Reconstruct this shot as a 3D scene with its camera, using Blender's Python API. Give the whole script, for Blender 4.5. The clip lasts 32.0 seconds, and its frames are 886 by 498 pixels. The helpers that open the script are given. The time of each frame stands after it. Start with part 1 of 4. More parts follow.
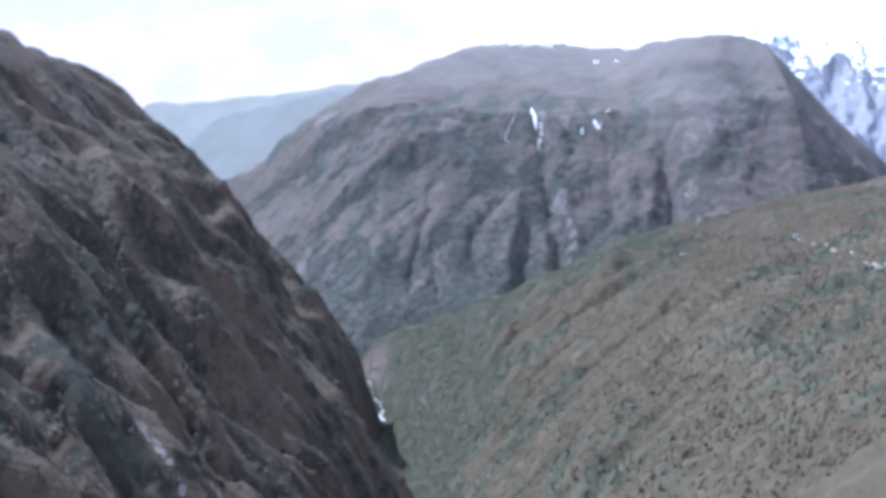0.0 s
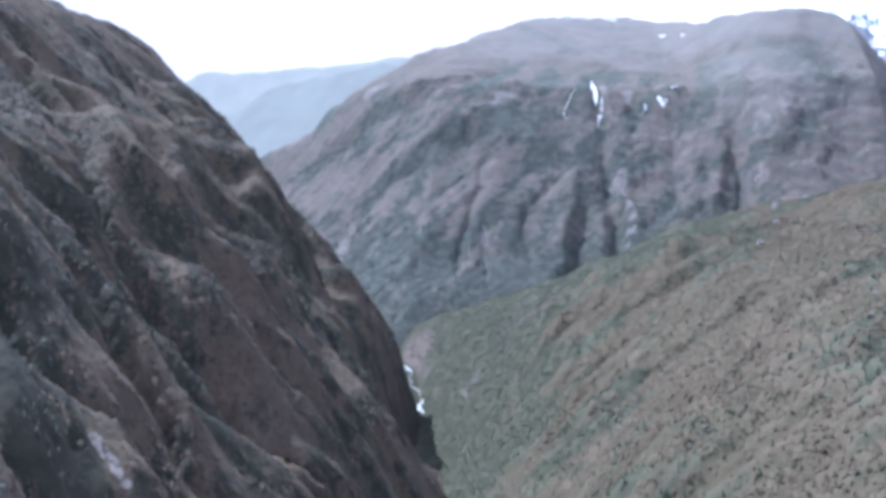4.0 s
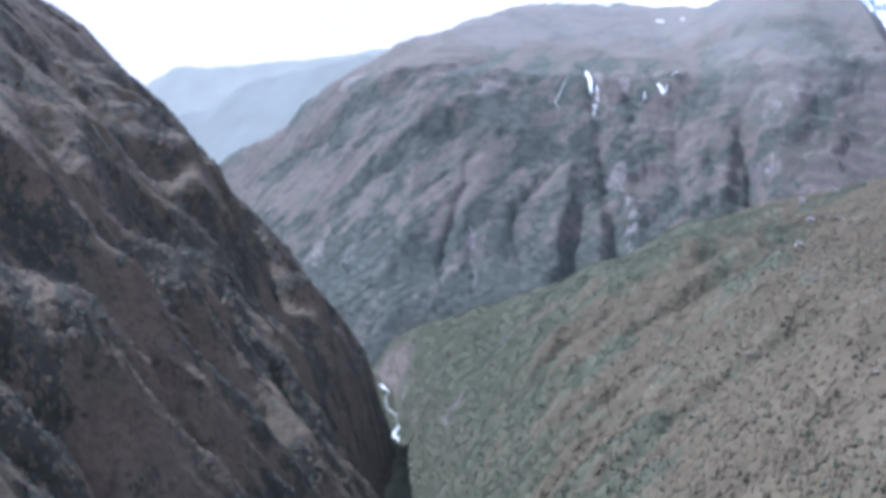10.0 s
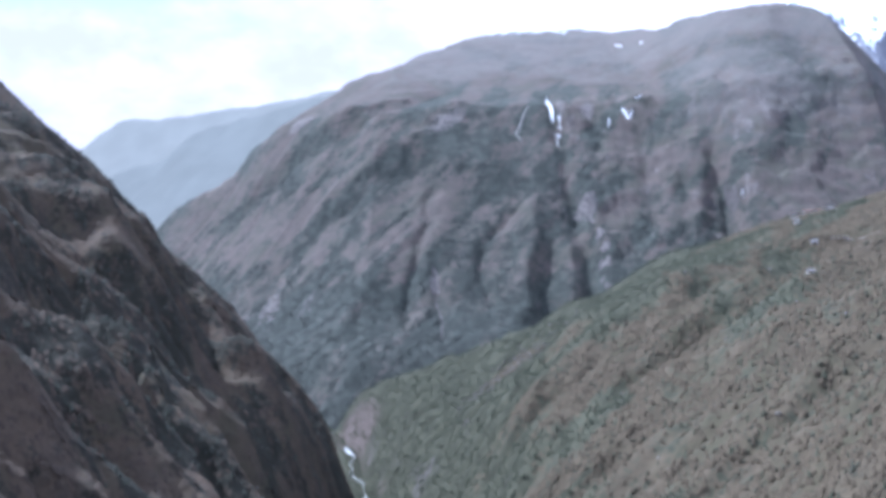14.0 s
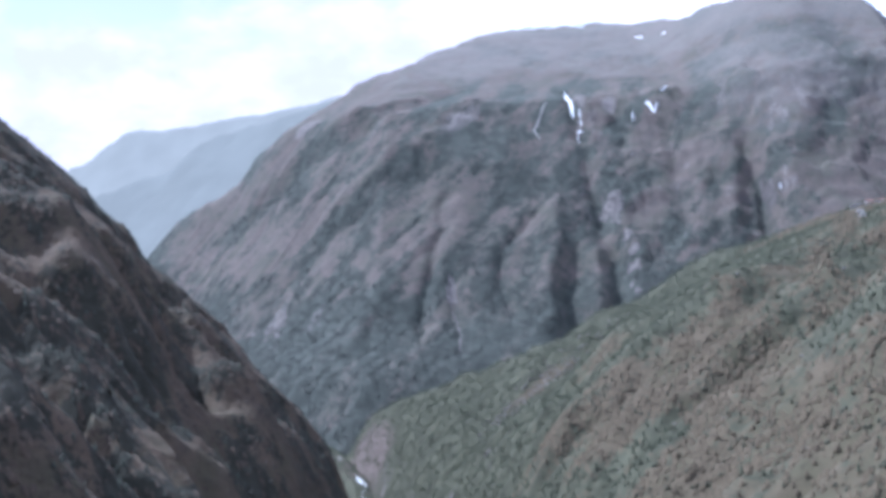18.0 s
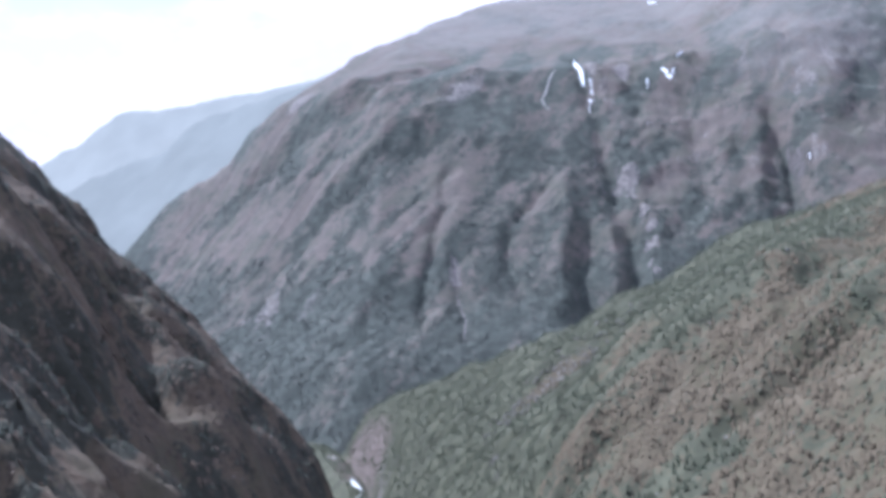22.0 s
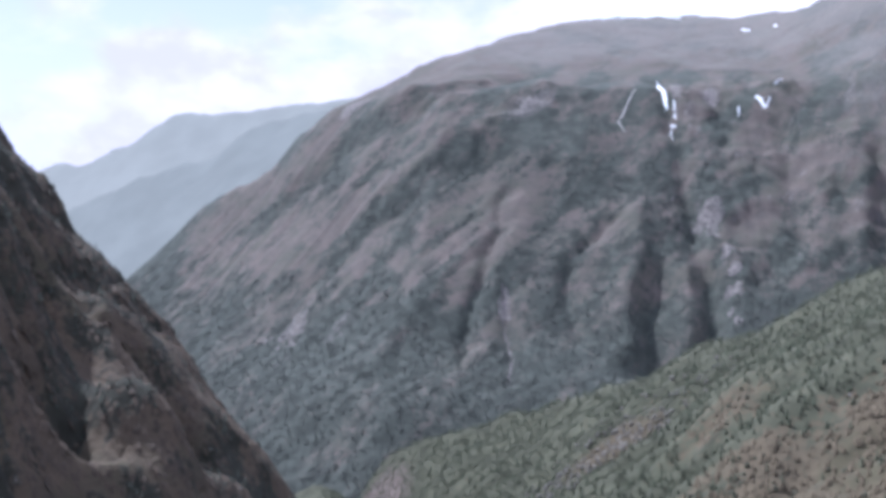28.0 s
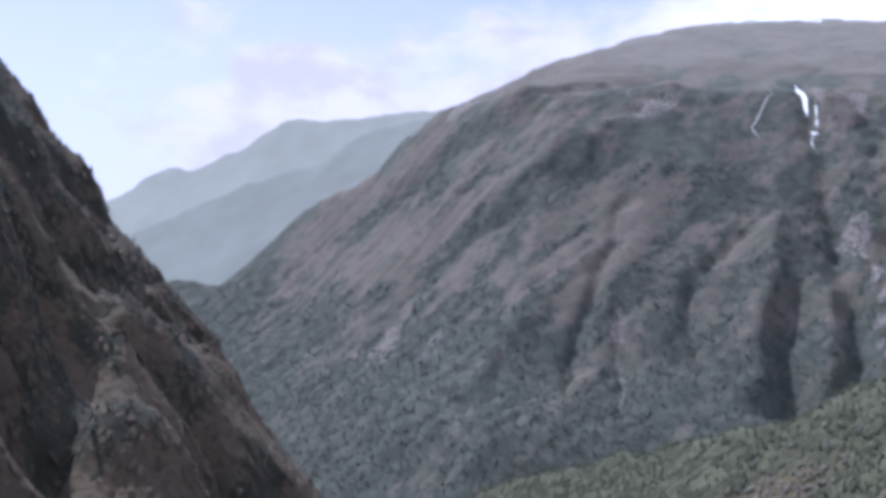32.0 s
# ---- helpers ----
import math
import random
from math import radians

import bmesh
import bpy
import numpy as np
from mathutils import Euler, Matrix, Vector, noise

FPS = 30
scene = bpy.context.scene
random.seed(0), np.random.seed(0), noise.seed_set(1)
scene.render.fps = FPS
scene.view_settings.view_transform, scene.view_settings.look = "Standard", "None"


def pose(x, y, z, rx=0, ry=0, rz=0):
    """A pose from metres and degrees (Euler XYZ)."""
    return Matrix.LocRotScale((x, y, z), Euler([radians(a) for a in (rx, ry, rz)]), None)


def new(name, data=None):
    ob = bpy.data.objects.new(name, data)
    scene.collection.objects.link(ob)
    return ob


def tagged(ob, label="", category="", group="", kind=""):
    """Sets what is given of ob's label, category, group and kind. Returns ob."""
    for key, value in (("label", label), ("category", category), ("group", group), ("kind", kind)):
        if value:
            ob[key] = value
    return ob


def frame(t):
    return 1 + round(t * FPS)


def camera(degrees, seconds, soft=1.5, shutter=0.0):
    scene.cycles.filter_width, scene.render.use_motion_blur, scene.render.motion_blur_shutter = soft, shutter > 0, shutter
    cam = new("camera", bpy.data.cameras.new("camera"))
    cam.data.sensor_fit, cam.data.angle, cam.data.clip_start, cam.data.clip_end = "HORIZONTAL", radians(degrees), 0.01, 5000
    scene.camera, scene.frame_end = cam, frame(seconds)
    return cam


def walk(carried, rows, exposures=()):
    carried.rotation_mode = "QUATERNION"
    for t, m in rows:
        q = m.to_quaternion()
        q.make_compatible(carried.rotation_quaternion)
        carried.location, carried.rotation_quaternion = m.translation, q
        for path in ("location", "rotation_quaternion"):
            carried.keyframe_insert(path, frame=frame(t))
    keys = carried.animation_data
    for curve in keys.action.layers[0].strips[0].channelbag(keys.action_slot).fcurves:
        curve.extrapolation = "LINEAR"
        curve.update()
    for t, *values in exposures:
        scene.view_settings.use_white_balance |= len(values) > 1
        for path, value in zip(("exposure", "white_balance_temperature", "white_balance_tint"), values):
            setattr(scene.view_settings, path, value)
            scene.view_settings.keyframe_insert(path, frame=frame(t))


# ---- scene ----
cam = camera(44.88, 32.0, soft=4.6)

# seconds, place in metres, heading to the left of north, tilt and lean in degrees
PATH = [
    (0, 0, 0, -0, 1.901, -1.106, 0.837),
    (0.5, 1.53, 17.34, -0.43, 3.002, -1.378, 2.369),
    (1, 3.02, 34.92, -0.61, 3.242, -1.333, 1.872),
    (1.5, 4.04, 52.54, -0.98, 4.105, -1.249, 2.77),
    (2, 5.23, 70.04, -1.41, 4.71, -1.532, 2.014),
    (2.5, 6.4, 87.68, -1.63, 5.213, -1.495, 2.713),
    (4.5, 8.78, 159.6, -3.06, 4.382, -2.57, 1.619),
    (5, 9.88, 177.73, -3.58, 3.938, -2.669, -0.343),
    (5.5, 10.69, 196.15, -4.07, 2.578, -2.796, 1.383),
    (6, 10.43, 214.48, -4.22, 1.925, -3.229, 3.002),
    (6.5, 10.32, 232.6, -4.05, 3.055, -2.289, 2.912),
    (7, 10.31, 250.51, -4.21, 4.148, -1.961, 3.803),
    (7.5, 10.76, 268.4, -3.77, 4.717, -1.168, 3.167),
    (8, 11.35, 286.14, -3.42, 5.077, -1.1, 2.401),
    (8.5, 12.02, 303.83, -3.16, 5.132, -0.973, 1.948),
    (9, 12.3, 321.64, -3.37, 5.062, -0.91, 1.883),
    (9.5, 12.27, 339.39, -3.65, 5.119, -1.566, 2.787),
    (10, 12.1, 357.09, -3.43, 4.488, -2.309, 1.71),
    (10.5, 11.66, 374.73, -2.79, 4.253, -0.543, 0.339),
    (11, 11.17, 392.15, -2.36, 4.079, 0.578, -1.109),
    (11.5, 11.09, 409.55, -2.03, 5.305, 0.54, 0.315),
    (12, 11, 426.95, -1.82, 5, -0.13, -0.542),
    (12.5, 11.12, 444.46, -1.79, 4.913, -0.256, -1.85),
    (13, 11.31, 462.16, -1.68, 4.078, 0.01, -2.496),
    (13.5, 11.19, 480, -1.65, 3.193, -0.132, -2.102),
    (15.5, 9.63, 552.9, -1.55, 2.67, 0.247, -0.861),
    (16, 9.3, 571.06, -1.67, 3.162, 0.365, -1.398),
    (16.5, 9.22, 589.02, -1.67, 3.581, 0.51, -2.493),
    (17, 9.59, 606.8, -2.02, 3.731, 0.609, -4.34),
    (17.5, 9.76, 624.41, -2.51, 3.858, 0.616, -3.697),
    (18, 9.83, 642.27, -3.2, 3.763, 0.331, -3.043),
    (18.5, 9.64, 660.17, -3.77, 3.861, -0.039, -3.938),
    (19, 9.15, 677.92, -3.98, 3.787, -0.259, -3.445),
    (19.5, 8.4, 695.3, -4.12, 3.976, -0.379, -3.199),
    (20, 8.31, 712.7, -4.36, 4.394, -0.108, -3.326),
    (20.5, 8.58, 730.03, -5.18, 5.258, -0.332, -1.972),
    (21, 8.8, 747.85, -6.25, 5.635, -1.44, -1.026),
    (21.5, 8.89, 766.3, -7.14, 5.059, -1.638, -1.847),
    (22, 9.37, 784.86, -7.97, 4.24, -0.606, -3.792),
    (22.5, 9.8, 803.11, -8.97, 4.459, -0.452, -2.39),
    (23, 9.71, 821.67, -9.81, 4.642, -0.462, -2.606),
    (23.5, 9.43, 839.98, -10.45, 4.861, 0.024, -2.352),
    (24, 8.99, 858.24, -11.11, 5.47, 0.644, -1.774),
    (24.5, 8.53, 876.24, -11.69, 6.502, 1.199, -1.675),
    (25, 8.06, 894.11, -12.39, 7.075, 1.774, -0.873),
    (25.5, 7.82, 911.82, -13.48, 6.382, 1.958, -0.983),
    (27.5, 6.88, 982.07, -23.81, 6.833, 1.038, 1.152),
    (28, 7.11, 1001.05, -23.99, 7.442, 1.314, 0.897),
    (28.5, 7.45, 1019.93, -24.18, 7.166, 1.797, 0.608),
    (29, 7.02, 1039.03, -24.3, 6.888, 2.293, -0.148),
    (29.5, 6.15, 1058.11, -24.97, 7.717, 2.403, 1.813),
    (30, 5.07, 1077.19, -25.59, 8.632, 1.967, 2.516),
    (30.5, 3.52, 1096.09, -26.04, 9.792, 1.752, 3.48),
    (31, 1.94, 1114.71, -26.56, 10.985, 1.737, 3.357),
    (31.5, 0.71, 1133.02, -27.48, 12.461, 1.966, 3.081),
    (32, 0, 1151.64, -28.6, 13.676, 2.037, 2.814),
]
walk(cam, [(t, pose(x, y, z, 0, 0, yaw) @ pose(0, 0, 0, 90 + tilt) @ pose(0, 0, 0, 0, 0, lean))
           for t, x, y, z, yaw, tilt, lean in PATH], [
    (0, 0.95, 4660, 14), (2, 0.98, 4660, 14), (5, 1.18, 4650, 13), (10, 1.10, 4670, 13), (13, 0.88, 4660, 13), (19, 0.88, 4710, 13),
    (22, 1.04, 4810, 14), (25, 0.78, 4860, 14), (28, 0.76, 4960, 14), (32, 0.55, 4980, 14)])

# ---- light ----
SUN_LEFT, SUN_UP = 56.0, 54.0        # degrees to the left of north, and above the horizon
sun = new("sun", bpy.data.lights.new("sun", "SUN"))
sun.data.energy, sun.data.angle, sun.data.color = 5.0, radians(0.6), (1.0, 0.92, 0.82)
a, e = radians(SUN_LEFT), radians(SUN_UP)
to_sun = Vector((-math.sin(a) * math.cos(e), math.cos(a) * math.cos(e), math.sin(e)))
sun.matrix_world = Matrix.Translation((0, 1500, 1500)) @ to_sun.to_track_quat("Z", "Y").to_matrix().to_4x4()


class Tree:
    """A short way to write node trees."""

    def __init__(self, tree):
        self.t = tree

    def n(self, kind, inputs=(), operation=None):
        node = self.t.nodes.new(kind)
        if operation:
            node.operation = operation
        for k, v in dict(inputs).items():
            self.put(node.inputs[k], v)
        return node

    def put(self, socket, v):
        if isinstance(v, bpy.types.NodeSocket):
            self.t.links.new(v, socket)
        elif isinstance(v, bpy.types.Node):
            self.t.links.new(v.outputs[0], socket)
        else:
            socket.default_value = v

    def math(self, op, *v, clamp=False):
        node = self.n("ShaderNodeMath", (), op)
        node.use_clamp = clamp
        for i, x in enumerate(v):
            self.put(node.inputs[i], x)
        return node.outputs[0]

    def step(self, v, lo, hi, a=0.0, b=1.0):
        node = self.n("ShaderNodeMapRange")
        node.interpolation_type = "SMOOTHSTEP"
        for i, x in enumerate((v, lo, hi, a, b)):
            self.put(node.inputs[i], x)
        return node.outputs[0]

    def layer(self, name):
        node = self.n("ShaderNodeAttribute")
        node.attribute_name = name
        return node.outputs["Fac"]

    def mix(self, f, a, b):
        node = self.n("ShaderNodeMix")
        node.data_type = "RGBA"
        for i, x in ((0, f), (6, a), (7, b)):
            if isinstance(x, tuple) and len(x) == 3:
                x = (*x, 1)
            self.put(node.inputs[i], x)
        return node.outputs[2]

    def noise(self, vec, scale, detail=4.0, rough=0.55, distort=0.0):
        return self.n("ShaderNodeTexNoise", {"Vector": vec, "Scale": scale, "Detail": detail, "Roughness": rough, "Distortion": distort}).outputs[0]


world = bpy.data.worlds.new("sky")
scene.world = world
world.use_nodes = True
w = Tree(world.node_tree)
world.node_tree.nodes.clear()
sky = w.n("ShaderNodeTexSky")
sky.sky_type, sky.sun_disc, sky.sun_elevation, sky.sun_rotation = "NISHITA", False, e, -a
sky.altitude, sky.air_density, sky.dust_density = 2500, 1.0, 1.6
way = w.n("ShaderNodeTexCoord").outputs["Generated"]
sep = w.n("ShaderNodeSeparateXYZ", {0: way})
north = w.math("MAXIMUM", sep.outputs[1], 0.05)
u = w.math("DIVIDE", sep.outputs[0], north)          # tangent of the bearing
up = sep.outputs[2]
side = w.math("MINIMUM", w.math("MAXIMUM", u, -0.8), 0.6)
flat = w.n("ShaderNodeVectorMath", {0: way, 1: (1.0, 1.0, 1.9)}, "MULTIPLY").outputs[0]
billow = w.math("SUBTRACT", w.noise(flat, 9.0, 9, 0.56, 0.25), 0.5)
broad = w.math("SUBTRACT", w.noise(flat, 3.1, 3, 0.5), 0.5)
# a bank of cumulus low over the ridges; blue shows above it and towards the west
westward = w.math("MULTIPLY", w.math("ADD", side, 0.50), 3.6)
upward = w.math("ADD", w.math("MULTIPLY", w.math("SUBTRACT", 0.226, up), 7.0), w.math("MULTIPLY", w.math("MAXIMUM", w.math("ADD", side, 0.10), 0.0), 3.5))
edge = w.math("MINIMUM", w.math("MINIMUM", westward, upward), 0.5)
cover = w.math("ADD", edge, w.math("ADD", w.math("MULTIPLY", billow, 1.5), w.math("MULTIPLY", broad, 1.1)))
mask = w.step(cover, -0.22, 0.20)
wisps = w.step(w.math("ADD", w.noise(flat, 6.0, 6, 0.6, 0.5), w.math("MULTIPLY", up, -0.6)), 0.42, 0.62)
shade = w.step(w.noise(flat, 15.0, 6, 0.55), 0.35, 0.62, 0.54, 0.66)
haze = w.step(up, 0.0, 0.46, 1.0, 0.12)
blue = w.n("ShaderNodeVectorMath", {0: sky.outputs[0], 1: (0.166, 0.119, 0.114)}, "MULTIPLY").outputs[0]
misty = w.mix(w.math("MULTIPLY", haze, 0.95), blue, (0.625, 0.585, 0.635))
misty = w.mix(w.math("MULTIPLY", wisps, 0.6), misty, (0.715, 0.665, 0.690))
glare = w.math("MULTIPLY", shade, w.math("ADD", 1.0, w.math("MULTIPLY", w.step(u, -0.12, 0.15, 0.0, 0.6), w.math("MULTIPLY", w.step(u, 0.7, 1.2, 1.0, 0.0), w.step(up, 0.22, 0.34, 1.0, 0.0)))))          # the bank is brightest towards the snow peak
white = w.n("ShaderNodeVectorMath", {0: (1.07, 0.94, 0.965), 1: glare}, "MULTIPLY").outputs[0]
overhead = w.math("MULTIPLY", w.step(up, 0.30, 0.50), w.step(w.noise(way, 2.6, 6, 0.55), 0.40, 0.58))
full = w.mix(overhead, w.mix(mask, misty, white), (1.0, 1.02, 1.08))
back = w.n("ShaderNodeBackground", {"Color": full, "Strength": 1.0})
w.n("ShaderNodeOutputWorld", {"Surface": back.outputs[0]})

# ---- materials ----
def material(name):
    m = bpy.data.materials.new(name)
    m.use_nodes = True
    m.node_tree.nodes.clear()
    return m, Tree(m.node_tree)


def finish(s, colour, rough=0.9, height=None, strength=0.5, distance=1.0):
    b = s.n("ShaderNodeBsdfPrincipled", {"Base Color": colour if not isinstance(colour, tuple) else (*colour, 1), "Roughness": rough})
    b.inputs["Specular IOR Level"].default_value = 0.15
    if height is not None:
        bump = s.n("ShaderNodeBump", {"Height": height, "Strength": strength, "Distance": distance})
        s.put(b.inputs["Normal"], bump.outputs[0])
    s.n("ShaderNodeOutputMaterial", {"Surface": b.outputs[0]})


def hillside(name, grass, earth, green, rock, rocky=0.62, snow_above=None, relief=5.0, pale_by=1.7, soft=0.0):
    """Mountain ground: dry grass and earth, evergreen scrub where the mesh's cover says so, bare rock on the steep parts."""
    m, s = material(name)
    at = s.n("ShaderNodeTexCoord").outputs["Object"]
    steep = s.n("ShaderNodeSeparateXYZ", {0: s.n("ShaderNodeNewGeometry").outputs["Normal"]}).outputs[2]
    cover = s.layer("cover")
    stone = s.layer("stone")
    big = s.noise(at, 0.008, 5, 0.6)
    mid = s.noise(at, 0.045, 6, 0.62, 0.4)
    fine = s.noise(at, 0.22, 5, 0.65)
    col = s.mix(s.step(mid, 0.35, 0.65), grass, earth)
    col = s.mix(s.math("MULTIPLY", s.step(s.noise(at, 0.018, 5, 0.6, 0.3), 0.42, 0.66), 0.65), col, tuple(0.72 * c * k for c, k in zip(grass, (0.86, 1.06, 0.94))))
    col = s.mix(s.math("MULTIPLY", s.step(fine, 0.5, 0.72), 0.6), col, tuple(c * 0.45 for c in earth))
    col = s.mix(s.step(s.math("ADD", cover, s.math("ADD", s.math("MULTIPLY", s.math("SUBTRACT", fine, 0.5), 2.3), s.math("MULTIPLY", s.math("SUBTRACT", mid, 0.5), 1.2))), 0.36 - soft, 0.70 + soft), col, s.mix(s.step(mid, 0.3, 0.7), green, tuple(c * 0.55 for c in green)))
    streaks = s.noise(s.n("ShaderNodeVectorMath", {0: at, 1: (1.0, 1.0, 0.35)}, "MULTIPLY").outputs[0], 0.06, 7, 0.65)
    crag = s.mix(s.step(streaks, 0.35, 0.68), tuple(c * 0.55 for c in rock), rock)
    bare = s.math("SUBTRACT", s.math("ADD", s.math("MULTIPLY", s.math("SUBTRACT", big, 0.5), 0.8), s.math("MULTIPLY", s.math("SUBTRACT", mid, 0.5), 0.5)), steep)
    col = s.mix(s.step(bare, -rocky, -rocky + 0.16), col, crag)
    pale = s.mix(s.step(fine, 0.35, 0.6), tuple(c * 0.6 for c in rock), tuple(min(1, c * pale_by) for c in rock))
    col = s.mix(s.step(s.math("ADD", stone, s.math("MULTIPLY", s.math("SUBTRACT", fine, 0.5), 1.2)), 0.45, 0.65), col, pale)
    scar = s.math("ADD", s.layer("scar"), s.math("MULTIPLY", s.math("SUBTRACT", fine, 0.5), 1.4))
    col = s.mix(s.step(scar, 0.35, 0.7), col, s.mix(mid, (0.096, 0.074, 0.060), (0.150, 0.120, 0.102)))
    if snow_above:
        # dry grass of the high ground, paled further: haze is put into its colour
        paling = s.math("ADD", s.layer("haze_pale"), s.math("ADD", s.math("MULTIPLY", s.math("SUBTRACT", mid, 0.5), 1.6), s.math("MULTIPLY", s.math("SUBTRACT", big, 0.5), 1.6)))
        col = s.mix(s.math("MULTIPLY", s.step(paling, 0.2, 1.1), 0.6), col, s.mix(s.step(fine, 0.3, 0.7), (0.188, 0.168, 0.152), (0.144, 0.130, 0.119)))
        high = s.n("ShaderNodeSeparateXYZ", {0: at}).outputs[2]
        lie = s.math("ADD", high, s.math("ADD", s.math("MULTIPLY", s.math("SUBTRACT", mid, 0.5), 160.0), s.math("MULTIPLY", s.math("SUBTRACT", fine, 0.5), 90.0)))
        col = s.mix(s.step(lie, snow_above, snow_above + 14.0), col, (0.82, 0.84, 0.88))
    h = s.math("ADD", s.math("MULTIPLY", mid, 1.0), s.math("MULTIPLY", fine, 0.35))
    finish(s, col, 0.95, h, 0.9, relief)
    return m


def plain(name, a, b, scale, rough=0.9, relief=0.3):
    m, s = material(name)
    at = s.n("ShaderNodeTexCoord").outputs["Object"]
    f = s.noise(at, scale, 6, 0.62)
    finish(s, s.mix(s.step(f, 0.35, 0.65), a, b), rough, f, 0.6, relief)
    return m


def foliage(name, a, b, rough=0.85):
    m, s = material(name)
    f = s.n("ShaderNodeNewGeometry").outputs["Random Per Island"]
    at = s.n("ShaderNodeTexCoord").outputs["Object"]
    g = s.noise(at, 1.2, 3, 0.6)
    col = s.mix(f, a, b)
    finish(s, s.mix(s.step(g, 0.4, 0.7), col, tuple(c * 0.6 for c in a)), rough)
    return m


GORGE = hillside("gorge_ground", (0.098, 0.073, 0.051), (0.072, 0.056, 0.041), (0.046, 0.044, 0.033), (0.086, 0.074, 0.064), rocky=0.18, pale_by=3.0)
SLOPE = hillside("slope_ground", (0.098, 0.077, 0.049), (0.080, 0.064, 0.042), (0.078, 0.077, 0.049), (0.16, 0.143, 0.124), rocky=0.46, relief=1.4)
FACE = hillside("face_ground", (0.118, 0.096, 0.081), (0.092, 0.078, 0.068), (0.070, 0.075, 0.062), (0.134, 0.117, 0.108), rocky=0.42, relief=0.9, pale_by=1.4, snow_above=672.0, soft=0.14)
FLOOR = plain("valley_floor", (0.064, 0.058, 0.048), (0.109, 0.096, 0.083), 0.02)
SNOW = plain("snow", (0.80, 0.82, 0.86), (0.9, 0.9, 0.92), 0.05, 0.6, 1.0)
WATER = plain("white_water", (0.36, 0.37, 0.35), (0.68, 0.67, 0.64), 0.25, 0.3, 0.5)
SCREE = plain("scree", (0.34, 0.31, 0.28), (0.50, 0.46, 0.42), 0.3, 0.9, 0.6)


def haze_glow(name, colour, share):
    """Far ridges behind miles of air: haze painted as pale colour and glow, with hardly any modelling left."""
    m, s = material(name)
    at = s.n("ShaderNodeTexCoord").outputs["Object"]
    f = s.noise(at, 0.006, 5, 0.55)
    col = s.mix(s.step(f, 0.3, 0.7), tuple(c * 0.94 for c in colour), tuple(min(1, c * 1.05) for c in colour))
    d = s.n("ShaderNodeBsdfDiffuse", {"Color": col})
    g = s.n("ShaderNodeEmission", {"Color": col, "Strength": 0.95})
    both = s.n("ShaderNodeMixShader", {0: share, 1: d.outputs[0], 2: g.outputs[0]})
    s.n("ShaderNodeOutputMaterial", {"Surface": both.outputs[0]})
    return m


def alpine(name):
    """Snow on ribs of grey rock, with haze put into the rock's colour."""
    m, s = material(name)
    at = s.n("ShaderNodeTexCoord").outputs["Object"]
    steep = s.n("ShaderNodeSeparateXYZ", {0: s.n("ShaderNodeNewGeometry").outputs["Normal"]}).outputs[2]
    fall = s.n("ShaderNodeMapping", {"Vector": at, "Rotation": (0.0, radians(-28), 0.0), "Scale": (1.6, 0.5, 0.6)}).outputs[0]
    f = s.noise(fall, 0.014, 8, 0.66, 0.5)
    g = s.noise(fall, 0.06, 5, 0.6)
    low = s.n("ShaderNodeSeparateXYZ", {0: at}).outputs[2]
    bare = s.math("ADD", s.math("MULTIPLY", s.math("SUBTRACT", f, 0.5), 2.4), s.math("MULTIPLY", s.math("SUBTRACT", 0.70, steep), 1.3))
    bare = s.math("ADD", bare, s.math("ADD", s.math("MULTIPLY", s.math("SUBTRACT", g, 0.5), 0.7), s.math("MULTIPLY", s.math("SUBTRACT", 725.0, low), 0.0024)))
    col = s.mix(s.step(bare, -0.03, 0.07), (0.84, 0.86, 0.90), s.mix(g, (0.170, 0.172, 0.195), (0.235, 0.235, 0.255)))
    finish(s, col, 0.7, f, 0.5, 10.0)
    return m


RIDGE_BACK = haze_glow("hazy_ridge_back", (0.334, 0.324, 0.292), 0.88)
RIDGE_FRONT = haze_glow("hazy_ridge_front", (0.266, 0.264, 0.240), 0.85)
ALPINE = alpine("snow_and_rock")
NEEDLES = foliage("needles", (0.060, 0.067, 0.041), (0.090, 0.088, 0.056))
NEEDLES_DARK = foliage("needles_dark", (0.048, 0.053, 0.041), (0.084, 0.084, 0.064))
# greyer than the near needles: distance haze is put into the colour
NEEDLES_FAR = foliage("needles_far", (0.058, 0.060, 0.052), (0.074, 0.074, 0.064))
TWIGS = foliage("bare_twigs", (0.076, 0.059, 0.037), (0.116, 0.091, 0.058))
SCRUB = foliage("dark_scrub", (0.060, 0.046, 0.034), (0.100, 0.073, 0.051))
BARK = plain("bark", (0.051, 0.038, 0.029), (0.090, 0.070, 0.054), 2.0)
PLASTER = plain("pale_plaster", (0.400, 0.368, 0.328), (0.512, 0.480, 0.432), 0.8)
ROOFING = plain("tin_roof", (0.154, 0.144, 0.134), (0.218, 0.205, 0.192), 0.5, 0.75)
ROOF_RED = plain("rusty_roof", (0.173, 0.096, 0.077), (0.218, 0.134, 0.106), 0.5, 0.8)
WOODWORK = plain("dark_wood", (0.07, 0.05, 0.04), (0.12, 0.09, 0.07), 2.0)
DUST = plain("dusty_path", (0.256, 0.224, 0.188), (0.336, 0.296, 0.252), 0.2)
MASONRY = plain("dry_stone", (0.240, 0.224, 0.200), (0.416, 0.384, 0.352), 0.7, 0.9, 0.4)
BOULDER = plain("boulder_stone", (0.134, 0.122, 0.106), (0.218, 0.198, 0.176), 0.5, 0.9, 0.4)
